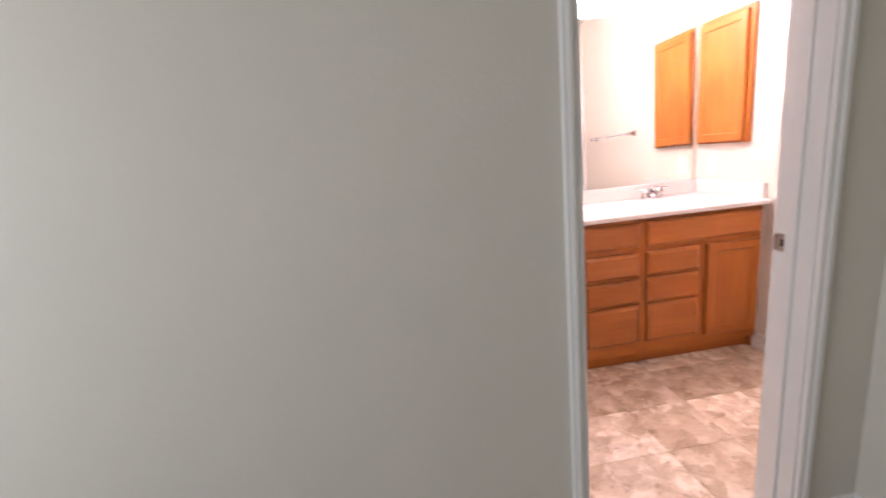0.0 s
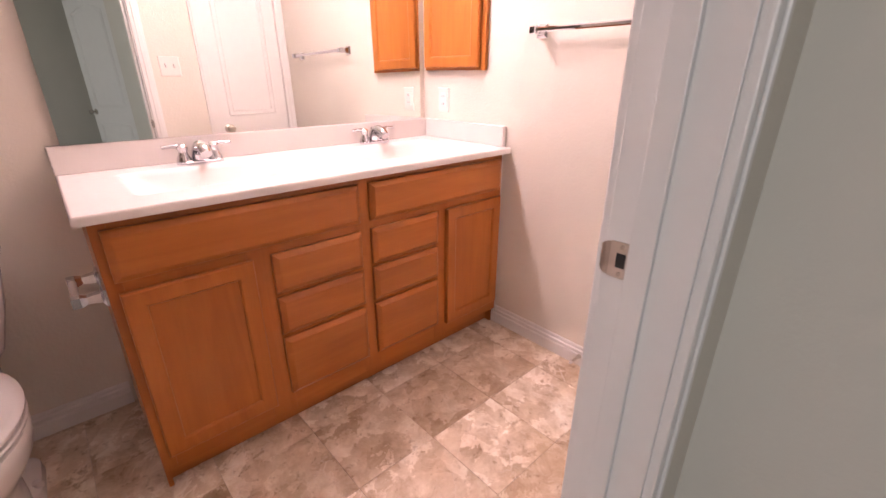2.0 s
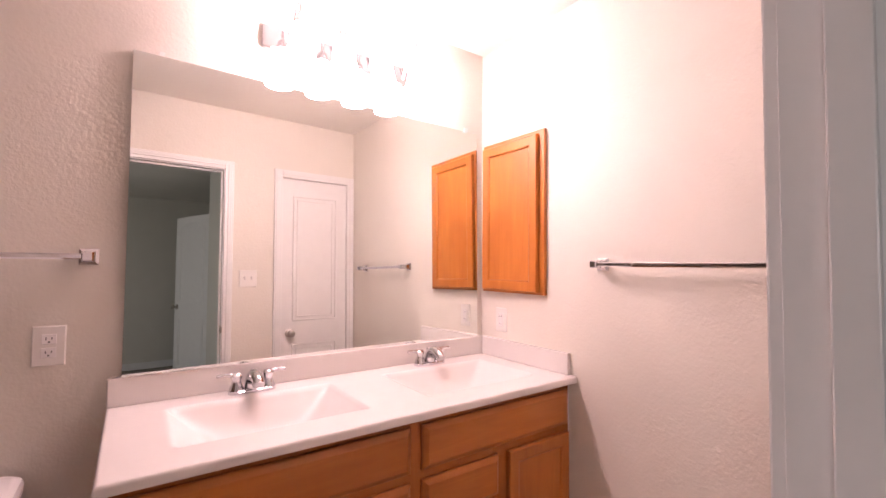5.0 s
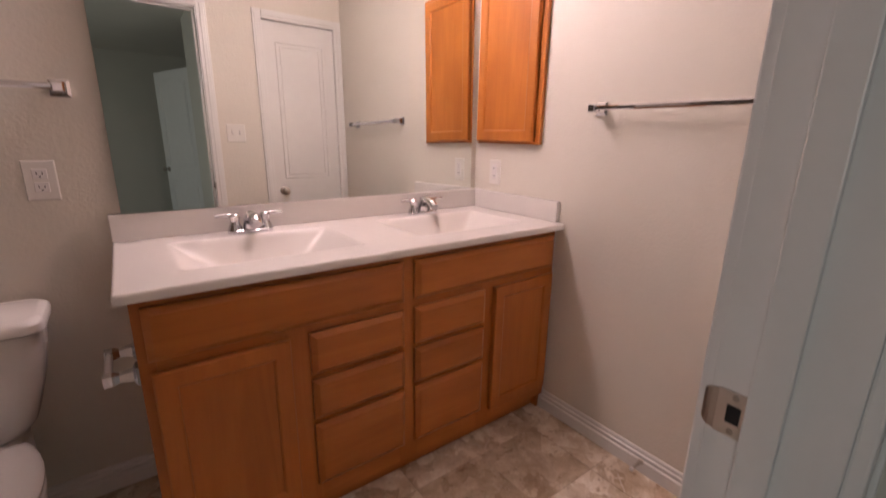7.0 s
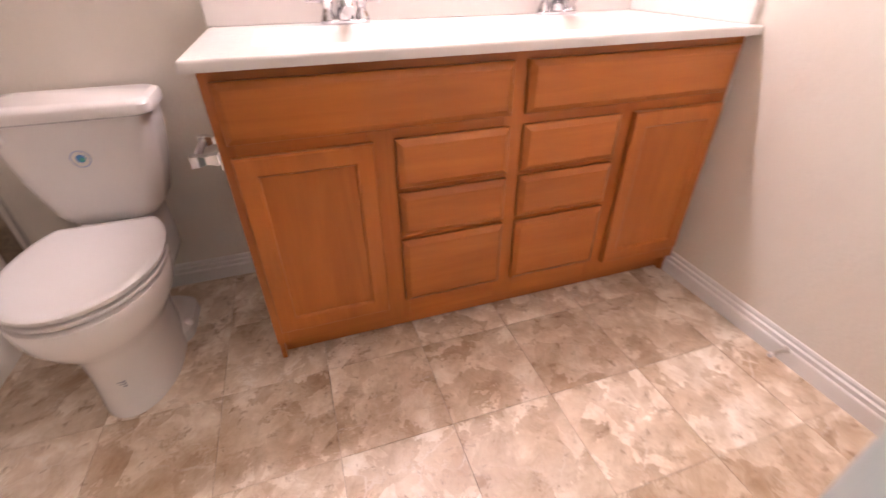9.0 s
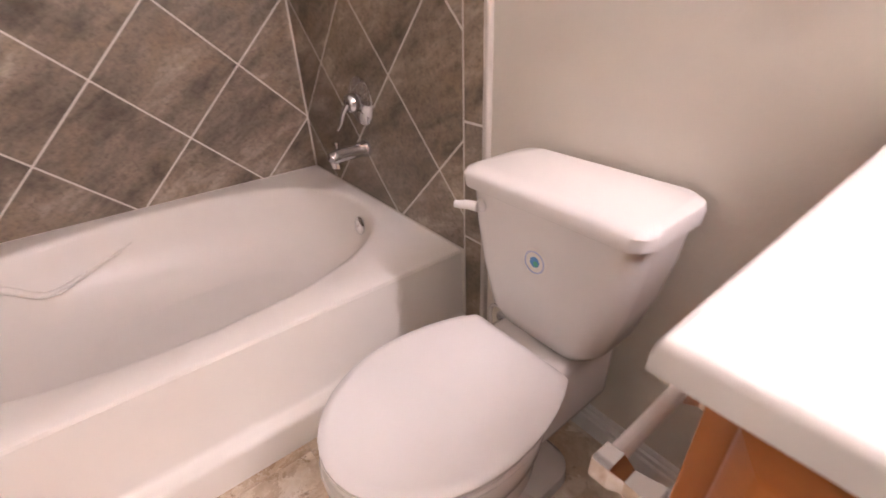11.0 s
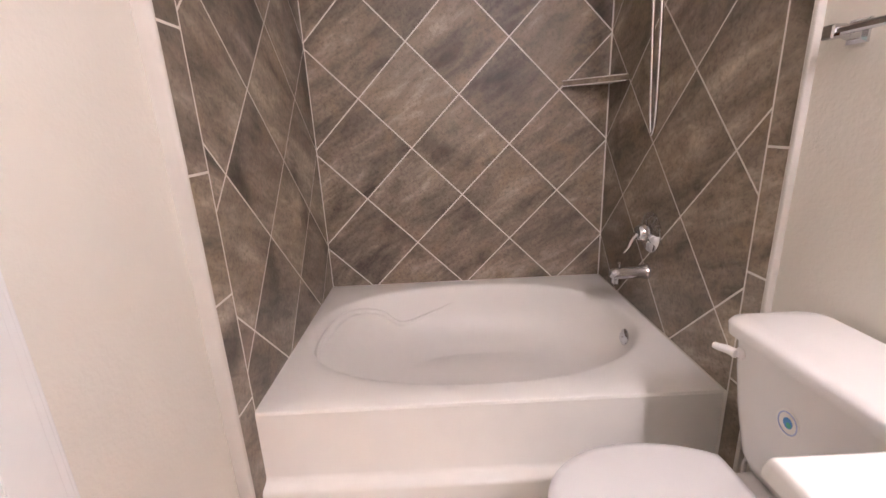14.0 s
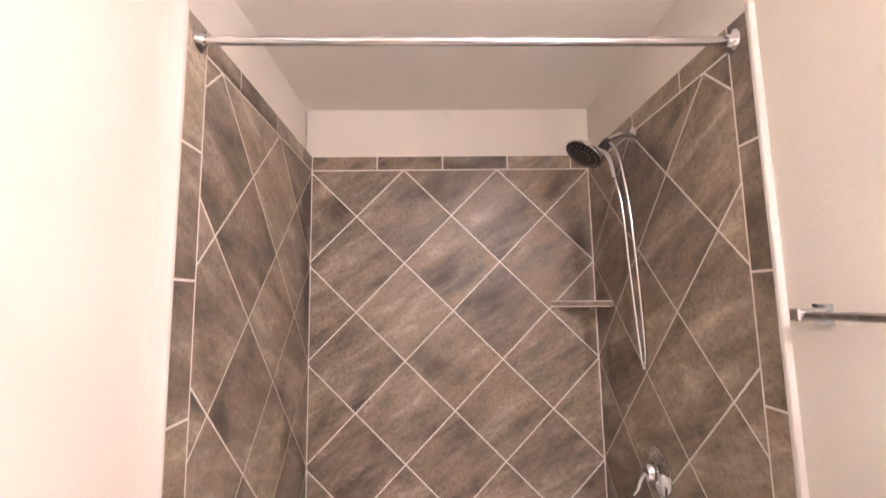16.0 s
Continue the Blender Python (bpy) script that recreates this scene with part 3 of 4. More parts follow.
def faucet(x, y):
    """A chrome centre-set faucet with two lever handles."""
    ob = thing("bathroom_faucet", "chrome two-handle bathroom faucet on the vanity top", "faucet", (x, y, CZ), "vanity faucets")
    part("base_plate", loft([rounded_rect(x, y, 0.078, 0.026, 0.025, CZ), rounded_rect(x, y, 0.078, 0.026, 0.025, CZ + 0.009), rounded_rect(x, y, 0.072, 0.020, 0.019, CZ + 0.014)]), CHROME, ob, smooth=True)
    sp = curve_points([(x, y + 0.004, CZ + 0.008), (x, y - 0.002, CZ + 0.040), (x, y - 0.030, CZ + 0.060), (x, y - 0.072, CZ + 0.055), (x, y - 0.092, CZ + 0.040)], 6)
    part("spout", tube(sp, [0.027 - 0.008 * i / (len(sp) - 1) for i in range(len(sp))], 18), CHROME, ob, smooth=True)
    part("lift_rod", turned([(0.0025, 0), (0.0025, 0.045), (0.005, 0.05), (0.004, 0.058)], (x, y + 0.02, CZ + 0.012)), CHROME, ob, smooth=True)
    for s in (-1, 1):
        hx = x + s * 0.052
        h = part("handle", turned([(0.024, 0), (0.023, 0.008), (0.017, 0.020), (0.014, 0.030), (0.017, 0.040), (0.019, 0.048), (0.014, 0.056), (0.004, 0.059)], (hx, y, CZ + 0.012)), CHROME, ob, smooth=True)
        lv = curve_points([(hx, y, CZ + 0.060), (hx + s * 0.025, y + 0.002, CZ + 0.064), (hx + s * 0.045, y + 0.004, CZ + 0.064), (hx + s * 0.062, y + 0.004, CZ + 0.063)], 4)
        part("lever", tube(lv, [0.009, 0.009, 0.008, 0.008, 0.007, 0.007, 0.006, 0.006, 0.006, 0.006, 0.006, 0.006, 0.005][:len(lv)], 10), CHROME, h, smooth=True)
    return ob


faucet(-1.125, 1.452)
faucet(-0.372, 1.452)

# mirror
glass = thing("wall_mirror", "large frameless wall mirror above the backsplash", "mirror", (-0.77, Y_N, 1.01))
part("mirror_glass", loft([[Vector((x, y, z)) for x, y in ((-1.497, Y_N - f0), (-0.040, Y_N - f1), (-0.040, Y_N - 0.001), (-1.497, Y_N - 0.001))] for z, f0, f1 in ((CZ + 0.091, 0.0335, 0.0165), (2.035, 0.0185, 0.0015))]), MIRROR, glass)
for x in (-1.42, -0.12):
    part("clip", box(x - 0.008, x + 0.008, Y_N - 0.016, Y_N - 0.001, 2.03, 2.05, 0.001), PLATE, glass, "clear plastic mirror clip")

# light bar
lamp = thing("vanity_light", "chrome four-light vanity bar with lit frosted bell shades", "wall lamp", (-0.76, Y_N, 2.2))
part("back_plate", box(-1.11, -0.395, Y_N - 0.022, Y_N - 0.001, 2.165, 2.255, 0.008), CHROME, lamp)
for x in (-1.003, -0.835, -0.667, -0.499):
    part("arm", tube(curve_points([(x, Y_N - 0.02, 2.20), (x, Y_N - 0.055, 2.275), (x, Y_N - 0.10, 2.325), (x, Y_N - 0.138, 2.305), (x, Y_N - 0.142, 2.255)], 6), 0.007, 10), CHROME, lamp, smooth=True)
    part("socket", turned([(0.012, 0.03), (0.02, 0.022), (0.024, 0.0), (0.024, -0.02)], (x, Y_N - 0.142, 2.24)), CHROME, lamp, smooth=True)
    prof = [(0.023, 2.232), (0.030, 2.222), (0.036, 2.195), (0.043, 2.150), (0.053, 2.110), (0.059, 2.094), (0.0565, 2.094), (0.040, 2.150), (0.033, 2.195), (0.02, 2.226)]
    part("shade", turned([(r, z - 2.228) for r, z in prof], (x, Y_N - 0.142, 2.228), (0, 0, 1), 24), GLOW, lamp, "glowing frosted glass bell shade", True)
    part("bulb", turned([(0.004, -0.034), (0.018, -0.029), (0.029, -0.015), (0.033, 0.0), (0.029, 0.014), (0.019, 0.032), (0.013, 0.05)], (x, Y_N - 0.142, 2.130), (0, 0, 1), 16), BULB, lamp, "lit bulb", True)

# wall cabinet beside the mirror
cab = thing("wall_cabinet", "honey maple recessed wall cabinet with one framed door", "cabinet", (X_E, 1.29, 1.2))
bm = bmesh.new()
y0, y1, z0, z1 = 1.088, 1.490, 1.221, 1.962
box(-0.019, -0.001, y0, y0 + 0.045, z0, z1, 0.001, bm)
box(-0.019, -0.001, y1 - 0.045, y1, z0, z1, 0.001, bm)
box(-0.0185, -0.001, y0 + 0.045, y1 - 0.045, z0, z0 + 0.05, 0.0006, bm)
box(-0.0185, -0.001, y0 + 0.045, y1 - 0.045, z1 - 0.05, z1, 0.0006, bm)
part("face_frame", bm, WOOD_UP, cab)
shaker_front(1.116, 1.478, 1.233, 1.940, cab, -0.040, "door", "y", 0.0195, 0.05)


# ---- wall fittings ----
def towel_bar(name, a, b, normal, label):
    """A chrome square-post towel bar between a and b on the wall; normal points into the room."""
    a, b, n = Vector(a), Vector(b), Vector(normal)
    ob = thing(name, label, "towel bar", tuple((a + b) / 2))
    d = (b - a).normalized()
    for q in (a, b):
        bm = bmesh.new()
        def sq(h, o, z=0):
            c = q + n * o
            return [c + d * sx * h + Vector((0, 0, sy * h)) for sx, sy in ((1, 1), (-1, 1), (-1, -1), (1, -1))]
        part("post", loft([sq(0.024, 0.0005), sq(0.024, 0.006), sq(0.016, 0.012), sq(0.011, 0.03), sq(0.014, 0.046), sq(0.014, 0.068), sq(0.011, 0.072)], bm), CHROME, ob)
    c0, c1 = a + n * 0.057 - d * 0.012, b + n * 0.057 + d * 0.012
    up = Vector((0, 0, 0.0085))
    part("bar", loft([[c + n * sx * 0.0085 + up * sy for sx, sy in ((1, 0.5), (0.5, 1), (-0.5, 1), (-1, 0.5), (-1, -0.5), (-0.5, -1), (0.5, -1), (1, -0.5))] for c in (c0, c1)]), CHROME, ob)
    return ob


towel_bar("towel_bar", (X_E, 0.808, 1.358), (X_E, 0.205, 1.358), (-1, 0, 0), "chrome towel bar on square posts beside the vanity")
towel_bar("towel_bar", (-2.17, Y_N, 1.366), (-1.588, Y_N, 1.366), (0, -1, 0), "chrome towel bar above the toilet tank")


def wall_plate(name, at, normal, kind, label, category, gang=1):
    at, n = Vector(at), Vector(normal)
    ob = thing(name, label, category, tuple(at))
    side = Vector((0, 0, 1)).cross(n)
    hw = 0.038 if gang == 1 else 0.058
    def slab(cu, cv, hu, hv, d0, d1, inset):
        def ring(i, d):
            return [at + side * (cu + sx * (hu - i)) + Vector((0, 0, cv + sy * (hv - i))) + n * d for sx, sy in ((1, 1), (-1, 1), (-1, -1), (1, -1))]
        return loft([ring(0, d0), ring(0, (d0 + d1) / 2), ring(inset, d1)])
    part("cover_plate", slab(0, 0, hw, 0.058, 0.0005, 0.006, 0.003), PLATE, ob)
    if kind == "outlet":
        for cv in (0.0195, -0.0195):
            f = part("receptacle", slab(0, cv, 0.017, 0.0145, 0.0055, 0.0075, 0.001), SEAT, ob)
            for cu, hv in ((-0.0065, 0.0042), (0.0065, 0.0034)):
                part("slot", slab(cu, cv + 0.002, 0.0011, hv, 0.0072, 0.0078, 0), DARK, f)
            part("ground_hole", slab(0, cv - 0.008, 0.0022, 0.0022, 0.0072, 0.0078, 0), DARK, f)
    elif kind == "rocker":
        part("rocker", slab(0, 0, 0.0165, 0.033, 0.0055, 0.0085, 0.002), SEAT, ob)
        for cv in (0.018, -0.018):
            part("slot", slab(0.005, cv, 0.001, 0.004, 0.0083, 0.0088, 0), DARK, ob)
            part("slot", slab(-0.005, cv, 0.001, 0.004, 0.0083, 0.0088, 0), DARK, ob)
    else:
        for cu in ((-0.023, 0.023) if gang == 2 else (0,)):
            part("toggle", slab(cu, 0.004, 0.005, 0.011, 0.0055, 0.017, 0.0025), SEAT, ob)
    return ob


wall_plate("wall_outlet", (-1.671, Y_N, 1.104), (0, -1, 0), "outlet", "white duplex outlet on the wall above the toilet", "outlet")
wall_plate("wall_outlet", (X_E, 1.372, 1.085), (-1, 0, 0), "rocker", "white safety outlet under the wall cabinet", "outlet")
wall_plate("light_switch", (-0.79, Y_S, 1.29), (0, 1, 0), "switch", "white double light switch beside the entry", "switch", 2)

# paper holder on the side of the vanity
holder = thing("toilet_paper_holder", "empty chrome toilet paper holder on the vanity side", "paper holder", (VX0, 1.08, 0.672))
for y in (1.005, 1.155):
    bm = loft([[Vector((VX0 - dx, y + sy * h, 0.672 + sz * h)) for sy, sz in ((1, 1), (-1, 1), (-1, -1), (1, -1))] for dx, h in ((0.0005, 0.022), (0.006, 0.022), (0.012, 0.013), (0.04, 0.009), (0.054, 0.013), (0.072, 0.013))])
    part("post", bm, CHROME, holder)
part("roller", rod((VX0 - 0.062, 1.015, 0.672), (VX0 - 0.062, 1.145, 0.672), 0.009), SEAT, holder, "white spring roller")

# ---- toilet ----
TX = -1.918
toilet = thing("toilet", "white two-piece toilet with the lid closed", "toilet", (TX, 1.15, 0))


def egg(cy, hx, front, back, z, n=40, sq=2.3, x=TX):
    """A seat-shaped ring: round in front, squarer behind."""
    pts = []
    for i in range(n):
        a = 2 * math.pi * i / n
        c, s = math.cos(a), math.sin(a)
        p = 2.0 if s < 0 else sq
        rr = (abs(c) ** p + abs(s) ** p) ** (-1 / p)
        pts.append(Vector((x + hx * c * rr, cy + (front if s < 0 else back) * s * rr, z)))
    return pts


part("bowl", loft([egg(1.09, 0.108, 0.195, 0.24, 0.0), egg(1.09, 0.108, 0.195, 0.24, 0.015), egg(1.09, 0.106, 0.190, 0.24, 0.035), egg(1.09, 0.104, 0.180, 0.24, 0.12), egg(1.088, 0.110, 0.178, 0.24, 0.185), egg(1.08, 0.124, 0.186, 0.23, 0.225),
                  egg(1.07, 0.150, 0.212, 0.22, 0.265), egg(1.065, 0.172, 0.230, 0.21, 0.305), egg(1.065, 0.180, 0.238, 0.20, 0.345), egg(1.065, 0.181, 0.239, 0.20, 0.366), egg(1.065, 0.178, 0.236, 0.20, 0.374), egg(1.065, 0.168, 0.22, 0.19, 0.379)]), CERAMIC, toilet, smooth=True)
part("rear_deck", box(TX - 0.105, TX + 0.105, 1.20, 1.50, 0.20, 0.398, 0.02, segs=3), CERAMIC, toilet, smooth=True)
part("foot", loft([rounded_rect(TX, 1.27, 0.125, 0.12, 0.06, 0.0), rounded_rect(TX, 1.27, 0.122, 0.118, 0.06, 0.035), rounded_rect(TX, 1.27, 0.10, 0.10, 0.05, 0.055)]), CERAMIC, toilet, smooth=True)
part("seat", loft([egg(1.072, 0.170, 0.224, 0.18, 0.3815), egg(1.072, 0.183, 0.237, 0.188, 0.386), egg(1.072, 0.185, 0.239, 0.188, 0.392), egg(1.072, 0.182, 0.236, 0.186, 0.397), egg(1.072, 0.166, 0.22, 0.176, 0.3985)]), SEAT, toilet, smooth=True)


def lid_ring(inset, z):
    """The outline of the lid: an egg cut straight across at the hinge."""
    cut = 1.072 + 0.208 - inset
    return [Vector((p.x, min(p.y, cut), p.z)) for p in egg(1.072, 0.185 - inset, 0.239 - inset, 0.29 - inset, z, sq=2.0)]


part("seat_lid", loft([lid_ring(i, z) for i, z in ((0.019, 0.4035), (0.003, 0.4055), (0.0, 0.411), (0.0, 0.418), (0.005, 0.4225), (0.020, 0.4245))]), SEAT, toilet, "white closed seat lid", True)
for s in (-1, 1):
    part("lid_hinge", rod((TX + s * 0.05, 1.281, 0.402), (TX + s * 0.10, 1.281, 0.402), 0.010), SEAT, toilet, smooth=True)
    part("bolt_cap", turned([(0.017, 0), (0.017, 0.008), (0.012, 0.017), (0.003, 0.02)], (TX + s * 0.112, 1.22, 0.035)), SEAT, toilet, smooth=True)


def tank_ring(z, hx, y0, r=0.05):
    y1 = Y_N - 0.018
    return rounded_rect(TX, (y0 + y1) / 2, hx, (y1 - y0) / 2, r, z)


part("tank", loft([tank_ring(0.398, 0.105, 1.335), tank_ring(0.41, 0.125, 1.325), tank_ring(0.44, 0.148, 1.318), tank_ring(0.55, 0.178, 1.312), tank_ring(0.64, 0.194, 1.308), tank_ring(0.712, 0.200, 1.306)]), CERAMIC, toilet, smooth=True)
part("tank_lid", loft([tank_ring(0.7125, 0.202, 1.302, 0.04), tank_ring(0.7190, 0.213, 1.292, 0.045), tank_ring(0.7430, 0.215, 1.290, 0.045), tank_ring(0.7520, 0.210, 1.296, 0.042), tank_ring(0.7570, 0.195, 1.312, 0.04)]), CERAMIC, toilet, smooth=True)
lev = part("flush_lever", turned([(0.014, 0), (0.014, 0.006), (0.008, 0.012)], (TX - 0.15, 1.309, 0.682), (0, -1, 0)), SEAT, toilet, smooth=True)
part("lever_arm", tube(curve_points([(TX - 0.15, 1.295, 0.682), (TX - 0.172, 1.287, 0.682), (TX - 0.187, 1.281, 0.679), (TX - 0.200, 1.276, 0.678)], 5), [0.0115 - 0.0002 * i for i in range(16)], 10), SEAT, lev, smooth=True)
st = part("sticker", turned([(0.029, 0), (0.029, 0.0006)], (TX, 1.3080, 0.61), (0, -1, 0), 32), PLATE, toilet, "round paper sticker printed blue and green")
ring = [(TX + 0.023 * math.cos(a), 1.3073, 0.61 + 0.023 * math.sin(a)) for a in [2 * math.pi * i / 40 for i in range(41)]]
part("sticker_ring", tube(ring, 0.0014, 6), LILAC, st, "pale blue printed ring")
part("sticker_print", turned([(0.0115, 0), (0.0115, 0.0004)], (TX + 0.001, 1.3071, 0.611), (0, -1, 0), 20), BLUE, st)
part("sticker_print", turned([(0.006, 0), (0.006, 0.0004)], (TX + 0.004, 1.3066, 0.608), (0, -1, 0), 16), GREEN, st)
for k in range(3):
    part("bowl_print", box(TX + 0.005, TX + 0.024, 0.9105, 0.9155, 0.106 + k * 0.008, 0.1085 + k * 0.008), INK, toilet, "small dark printed lines")
valve_ob = thing("supply_valve", "chrome water supply stop valve by the toilet", "valve", (-2.19, Y_N, 0.18))
part("escutcheon", turned([(0.03, 0), (0.03, 0.003), (0.012, 0.010)], (-2.19, Y_N - 0.0005, 0.18), (0, -1, 0)), CHROME, valve_ob, smooth=True)
part("body", rod((-2.19, Y_N - 0.008, 0.18), (-2.19, Y_N - 0.075, 0.18), 0.009), CHROME, valve_ob, smooth=True)
part("oval_handle", turned([(0.016, 0), (0.019, 0.004), (0.016, 0.012)], (-2.19, Y_N - 0.075, 0.18), (0, -1, 0)), CHROME, valve_ob, smooth=True)
part("supply_line", tube(curve_points([(-2.19, Y_N - 0.06, 0.185), (-2.19, Y_N - 0.06, 0.26), (-2.12, Y_N - 0.09, 0.32), (-2.04, Y_N - 0.11, 0.36), (-2.03, Y_N - 0.11, 0.412)], 8), 0.006, 10), SEAT, valve_ob, "braided pale supply line", True)

# ---- tub ----
UX0, UX1, UY0, UY1, UZ = -3.478, -2.372, 0.008, 1.508, 0.368
tub = thing("bathtub", "white acrylic oval soaking tub with a stepped apron", "bathtub", (-2.92, 0.76, 0))
UCX, UCY, UHX, UHY = -2.938, 0.748, 0.456, 0.692
N_T = 96


def oval(hx, hy, z, cx=UCX, cy=UCY, p=2.35):
    pts = []
    for i in range(N_T):
        a = 2 * math.pi * i / N_T
        c, s = math.cos(a), math.sin(a)
        rr = (abs(c) ** p + abs(s) ** p) ** (-1 / p)
        pts.append(Vector((cx + hx * c * rr, cy + hy * s * rr, z)))
    return pts


def deck_ring(inset, z):
    """The rectangle of the deck, with points in the directions of the oval's."""
    hx, hy, cx, cy = (UX1 - UX0) / 2 - inset, (UY1 - UY0) / 2 - inset, (UX0 + UX1) / 2, (UY0 + UY1) / 2
    pts = []
    for q in oval(UHX, UHY, z):
        d = q - Vector((UCX, UCY, z))
        k = 1e9
        for comp, lo, hi, c in ((d.x, cx - hx, cx + hx, UCX), (d.y, cy - hy, cy + hy, UCY)):
            if abs(comp) > 1e-9:
                k = min(k, ((hi if comp > 0 else lo) - c) / comp)
        pts.append(Vector((UCX + d.x * k, UCY + d.y * k, z)))
    return pts


def snap(ring, inset, z):
    """Move the nearest points of a deck ring into the four corners."""
    hx0, hx1, hy0, hy1 = UX0 + inset, UX1 - inset, UY0 + inset, UY1 - inset
    for c in ((hx0, hy0), (hx1, hy0), (hx0, hy1), (hx1, hy1)):
        k = min(range(len(ring)), key=lambda i: (ring[i].x - c[0]) ** 2 + (ring[i].y - c[1]) ** 2)
        ring[k] = Vector((c[0], c[1], z))
    return ring


rings = [snap(deck_ring(0.0, UZ - 0.0125), 0.0, UZ - 0.0125), snap(deck_ring(0.003, UZ - 0.004), 0.003, UZ - 0.004), snap(deck_ring(0.012, UZ), 0.012, UZ),
         oval(UHX + 0.02, UHY + 0.02, UZ), oval(UHX + 0.008, UHY + 0.008, UZ - 0.002), oval(UHX, UHY, UZ - 0.009), oval(UHX - 0.008, UHY - 0.008, UZ - 0.025)]
for t in (0.12, 0.25, 0.4, 0.55, 0.7, 0.82, 0.92, 0.98, 1.0):
    z = UZ - 0.025 - 0.275 * t
    k = 0.06 * t + 0.10 * t ** 3 + 0.05 * t ** 10
    south = 0.16 * t
    rings.append(oval(UHX - 0.008 - k, UHY - 0.008 - k - south / 2, z, cy=UCY + south / 2, p=2.35 + 0.3 * t))
part("basin", loft(rings, cap0=False), ACRYLIC, tub, smooth=True)
prof = [(UX1 - 0.02, UZ - 0.0135), (UX1, UZ - 0.0130), (UX1, UZ - 0.04), (UX1 + 0.004, 0.125), (UX1 + 0.007, 0.112), (UX1 + 0.014, 0.106), (UX1 + 0.034, 0.101), (UX1 + 0.042, 0.098), (UX1 + 0.047, 0.092), (UX1 + 0.049, 0.084), (UX1 + 0.052, 0.0), (UX1 - 0.02, 0.0)]
part("apron", loft([[Vector((x, y, z)) for x, z in prof] for y in (UY0 + 0.001, UY1 - 0.001)]), ACRYLIC, tub, smooth=True)
ridge = curve_points([(-2.575, 0.235, 0.325), (-2.66, 0.135, 0.336), (-2.9, 0.095, 0.338), (-3.16, 0.155, 0.335), (-3.265, 0.29, 0.290), (-3.255, 0.40, 0.228), (-3.295, 0.53, 0.250), (-3.322, 0.68, 0.302)], 8)
part("backrest_ridge", tube(ridge, [0.003 + 0.015 * math.sin(math.pi * (i / (len(ridge) - 1)) ** 0.6) for i in range(len(ridge))], 8), ACRYLIC, tub, smooth=True)
part("overflow_plate", turned([(0.036, 0), (0.036, 0.004), (0.030, 0.009), (0.006, 0.011)], (-2.885, 1.413, 0.287), (0, -1, 0.18)), CHROME, tub, "chrome overflow plate", True)
part("overflow_screw", turned([(0.004, 0), (0.003, 0.002)], (-2.885, 1.401, 0.289), (0, -1, 0.18), 10), NICKEL, tub)
part("drain", turned([(0.03, 0), (0.03, 0.004), (0.02, 0.006)], (-2.885, 1.16, 0.068), (0, 0, 1)), CHROME, tub, "chrome tub drain", True)

# ---- shower fittings ----
FX, FY = -2.93, 1.5085
trim = thing("shower_valve", "chrome single-lever shower valve trim on the tile", "shower valve", (FX, FY, 0.745))
part("escutcheon", turned([(0.086, 0), (0.086, 0.004), (0.078, 0.012), (0.05, 0.018), (0.042, 0.022)], (FX, FY, 0.745), (0, -1, 0), 36), CHROME, trim, smooth=True)
part("hub", turned([(0.034, 0.016), (0.034, 0.05), (0.028, 0.058), (0.004, 0.06)], (FX, FY, 0.745), (0, -1, 0)), CHROME, trim, smooth=True)
part("lever", tube(curve_points([(FX, FY - 0.055, 0.745), (FX - 0.012, FY - 0.068, 0.715), (FX - 0.024, FY - 0.078, 0.675), (FX - 0.028, FY - 0.095, 0.650)], 6), [0.013 - 0.0004 * i for i in range(19)], 12), CHROME, trim, smooth=True)
spout = thing("tub_spout", "chrome tub spout with diverter", "tub spout", (FX, FY, 0.57))
part("spout_body", tube([(FX, FY, 0.572), (FX, FY - 0.012, 0.572), (FX, FY - 0.03, 0.572), (FX, FY - 0.12, 0.570), (FX, FY - 0.148, 0.562), (FX, FY - 0.155, 0.552)], [0.036, 0.034, 0.028, 0.027, 0.026, 0.014], 20), CHROME, spout, smooth=True)
part("outlet", turned([(0.020, 0), (0.020, 0.038)], (FX, FY - 0.130, 0.526), (0, 0, 1)), CHROME, spout, smooth=True)
part("diverter_knob", turned([(0.004, 0), (0.004, 0.015), (0.008, 0.018), (0.007, 0.025)], (FX, FY - 0.120, 0.594)), CHROME, spout, smooth=True)

HX, HZ = FX - 0.022, 2.098
shower = thing("hand_shower", "black-faced chrome hand shower on a hose", "shower", (HX, FY, HZ))
part("flange", turned([(0.032, 0), (0.032, 0.003), (0.014, 0.012)], (HX, FY, HZ), (0, -1, 0)), CHROME, shower, smooth=True)
part("arm", tube(curve_points([(HX, FY - 0.005, HZ), (HX - 0.003, FY - 0.05, HZ + 0.002), (HX - 0.008, FY - 0.09, HZ - 0.012), (HX - 0.010, FY - 0.115, HZ - 0.03)], 5), 0.0105, 12), CHROME, shower, smooth=True)
part("bracket", turned([(0.012, 0), (0.021, 0.008), (0.024, 0.035), (0.020, 0.055), (0.012, 0.062)], (HX - 0.008, FY - 0.100, HZ - 0.018), (-0.1, -0.6, -0.75)), BLACK, shower, "black swivel holder", True)
axis = Vector((0.06, -0.60, -0.80)).normalized()
hc = Vector((HX - 0.028, FY - 0.20, HZ - 0.066))
part("spray_head", turned([(0.012, -0.035), (0.03, -0.022), (0.070, -0.008), (0.086, 0.004), (0.086, 0.012), (0.082, 0.016)], hc, axis, 36), CHROME, shower, smooth=True)
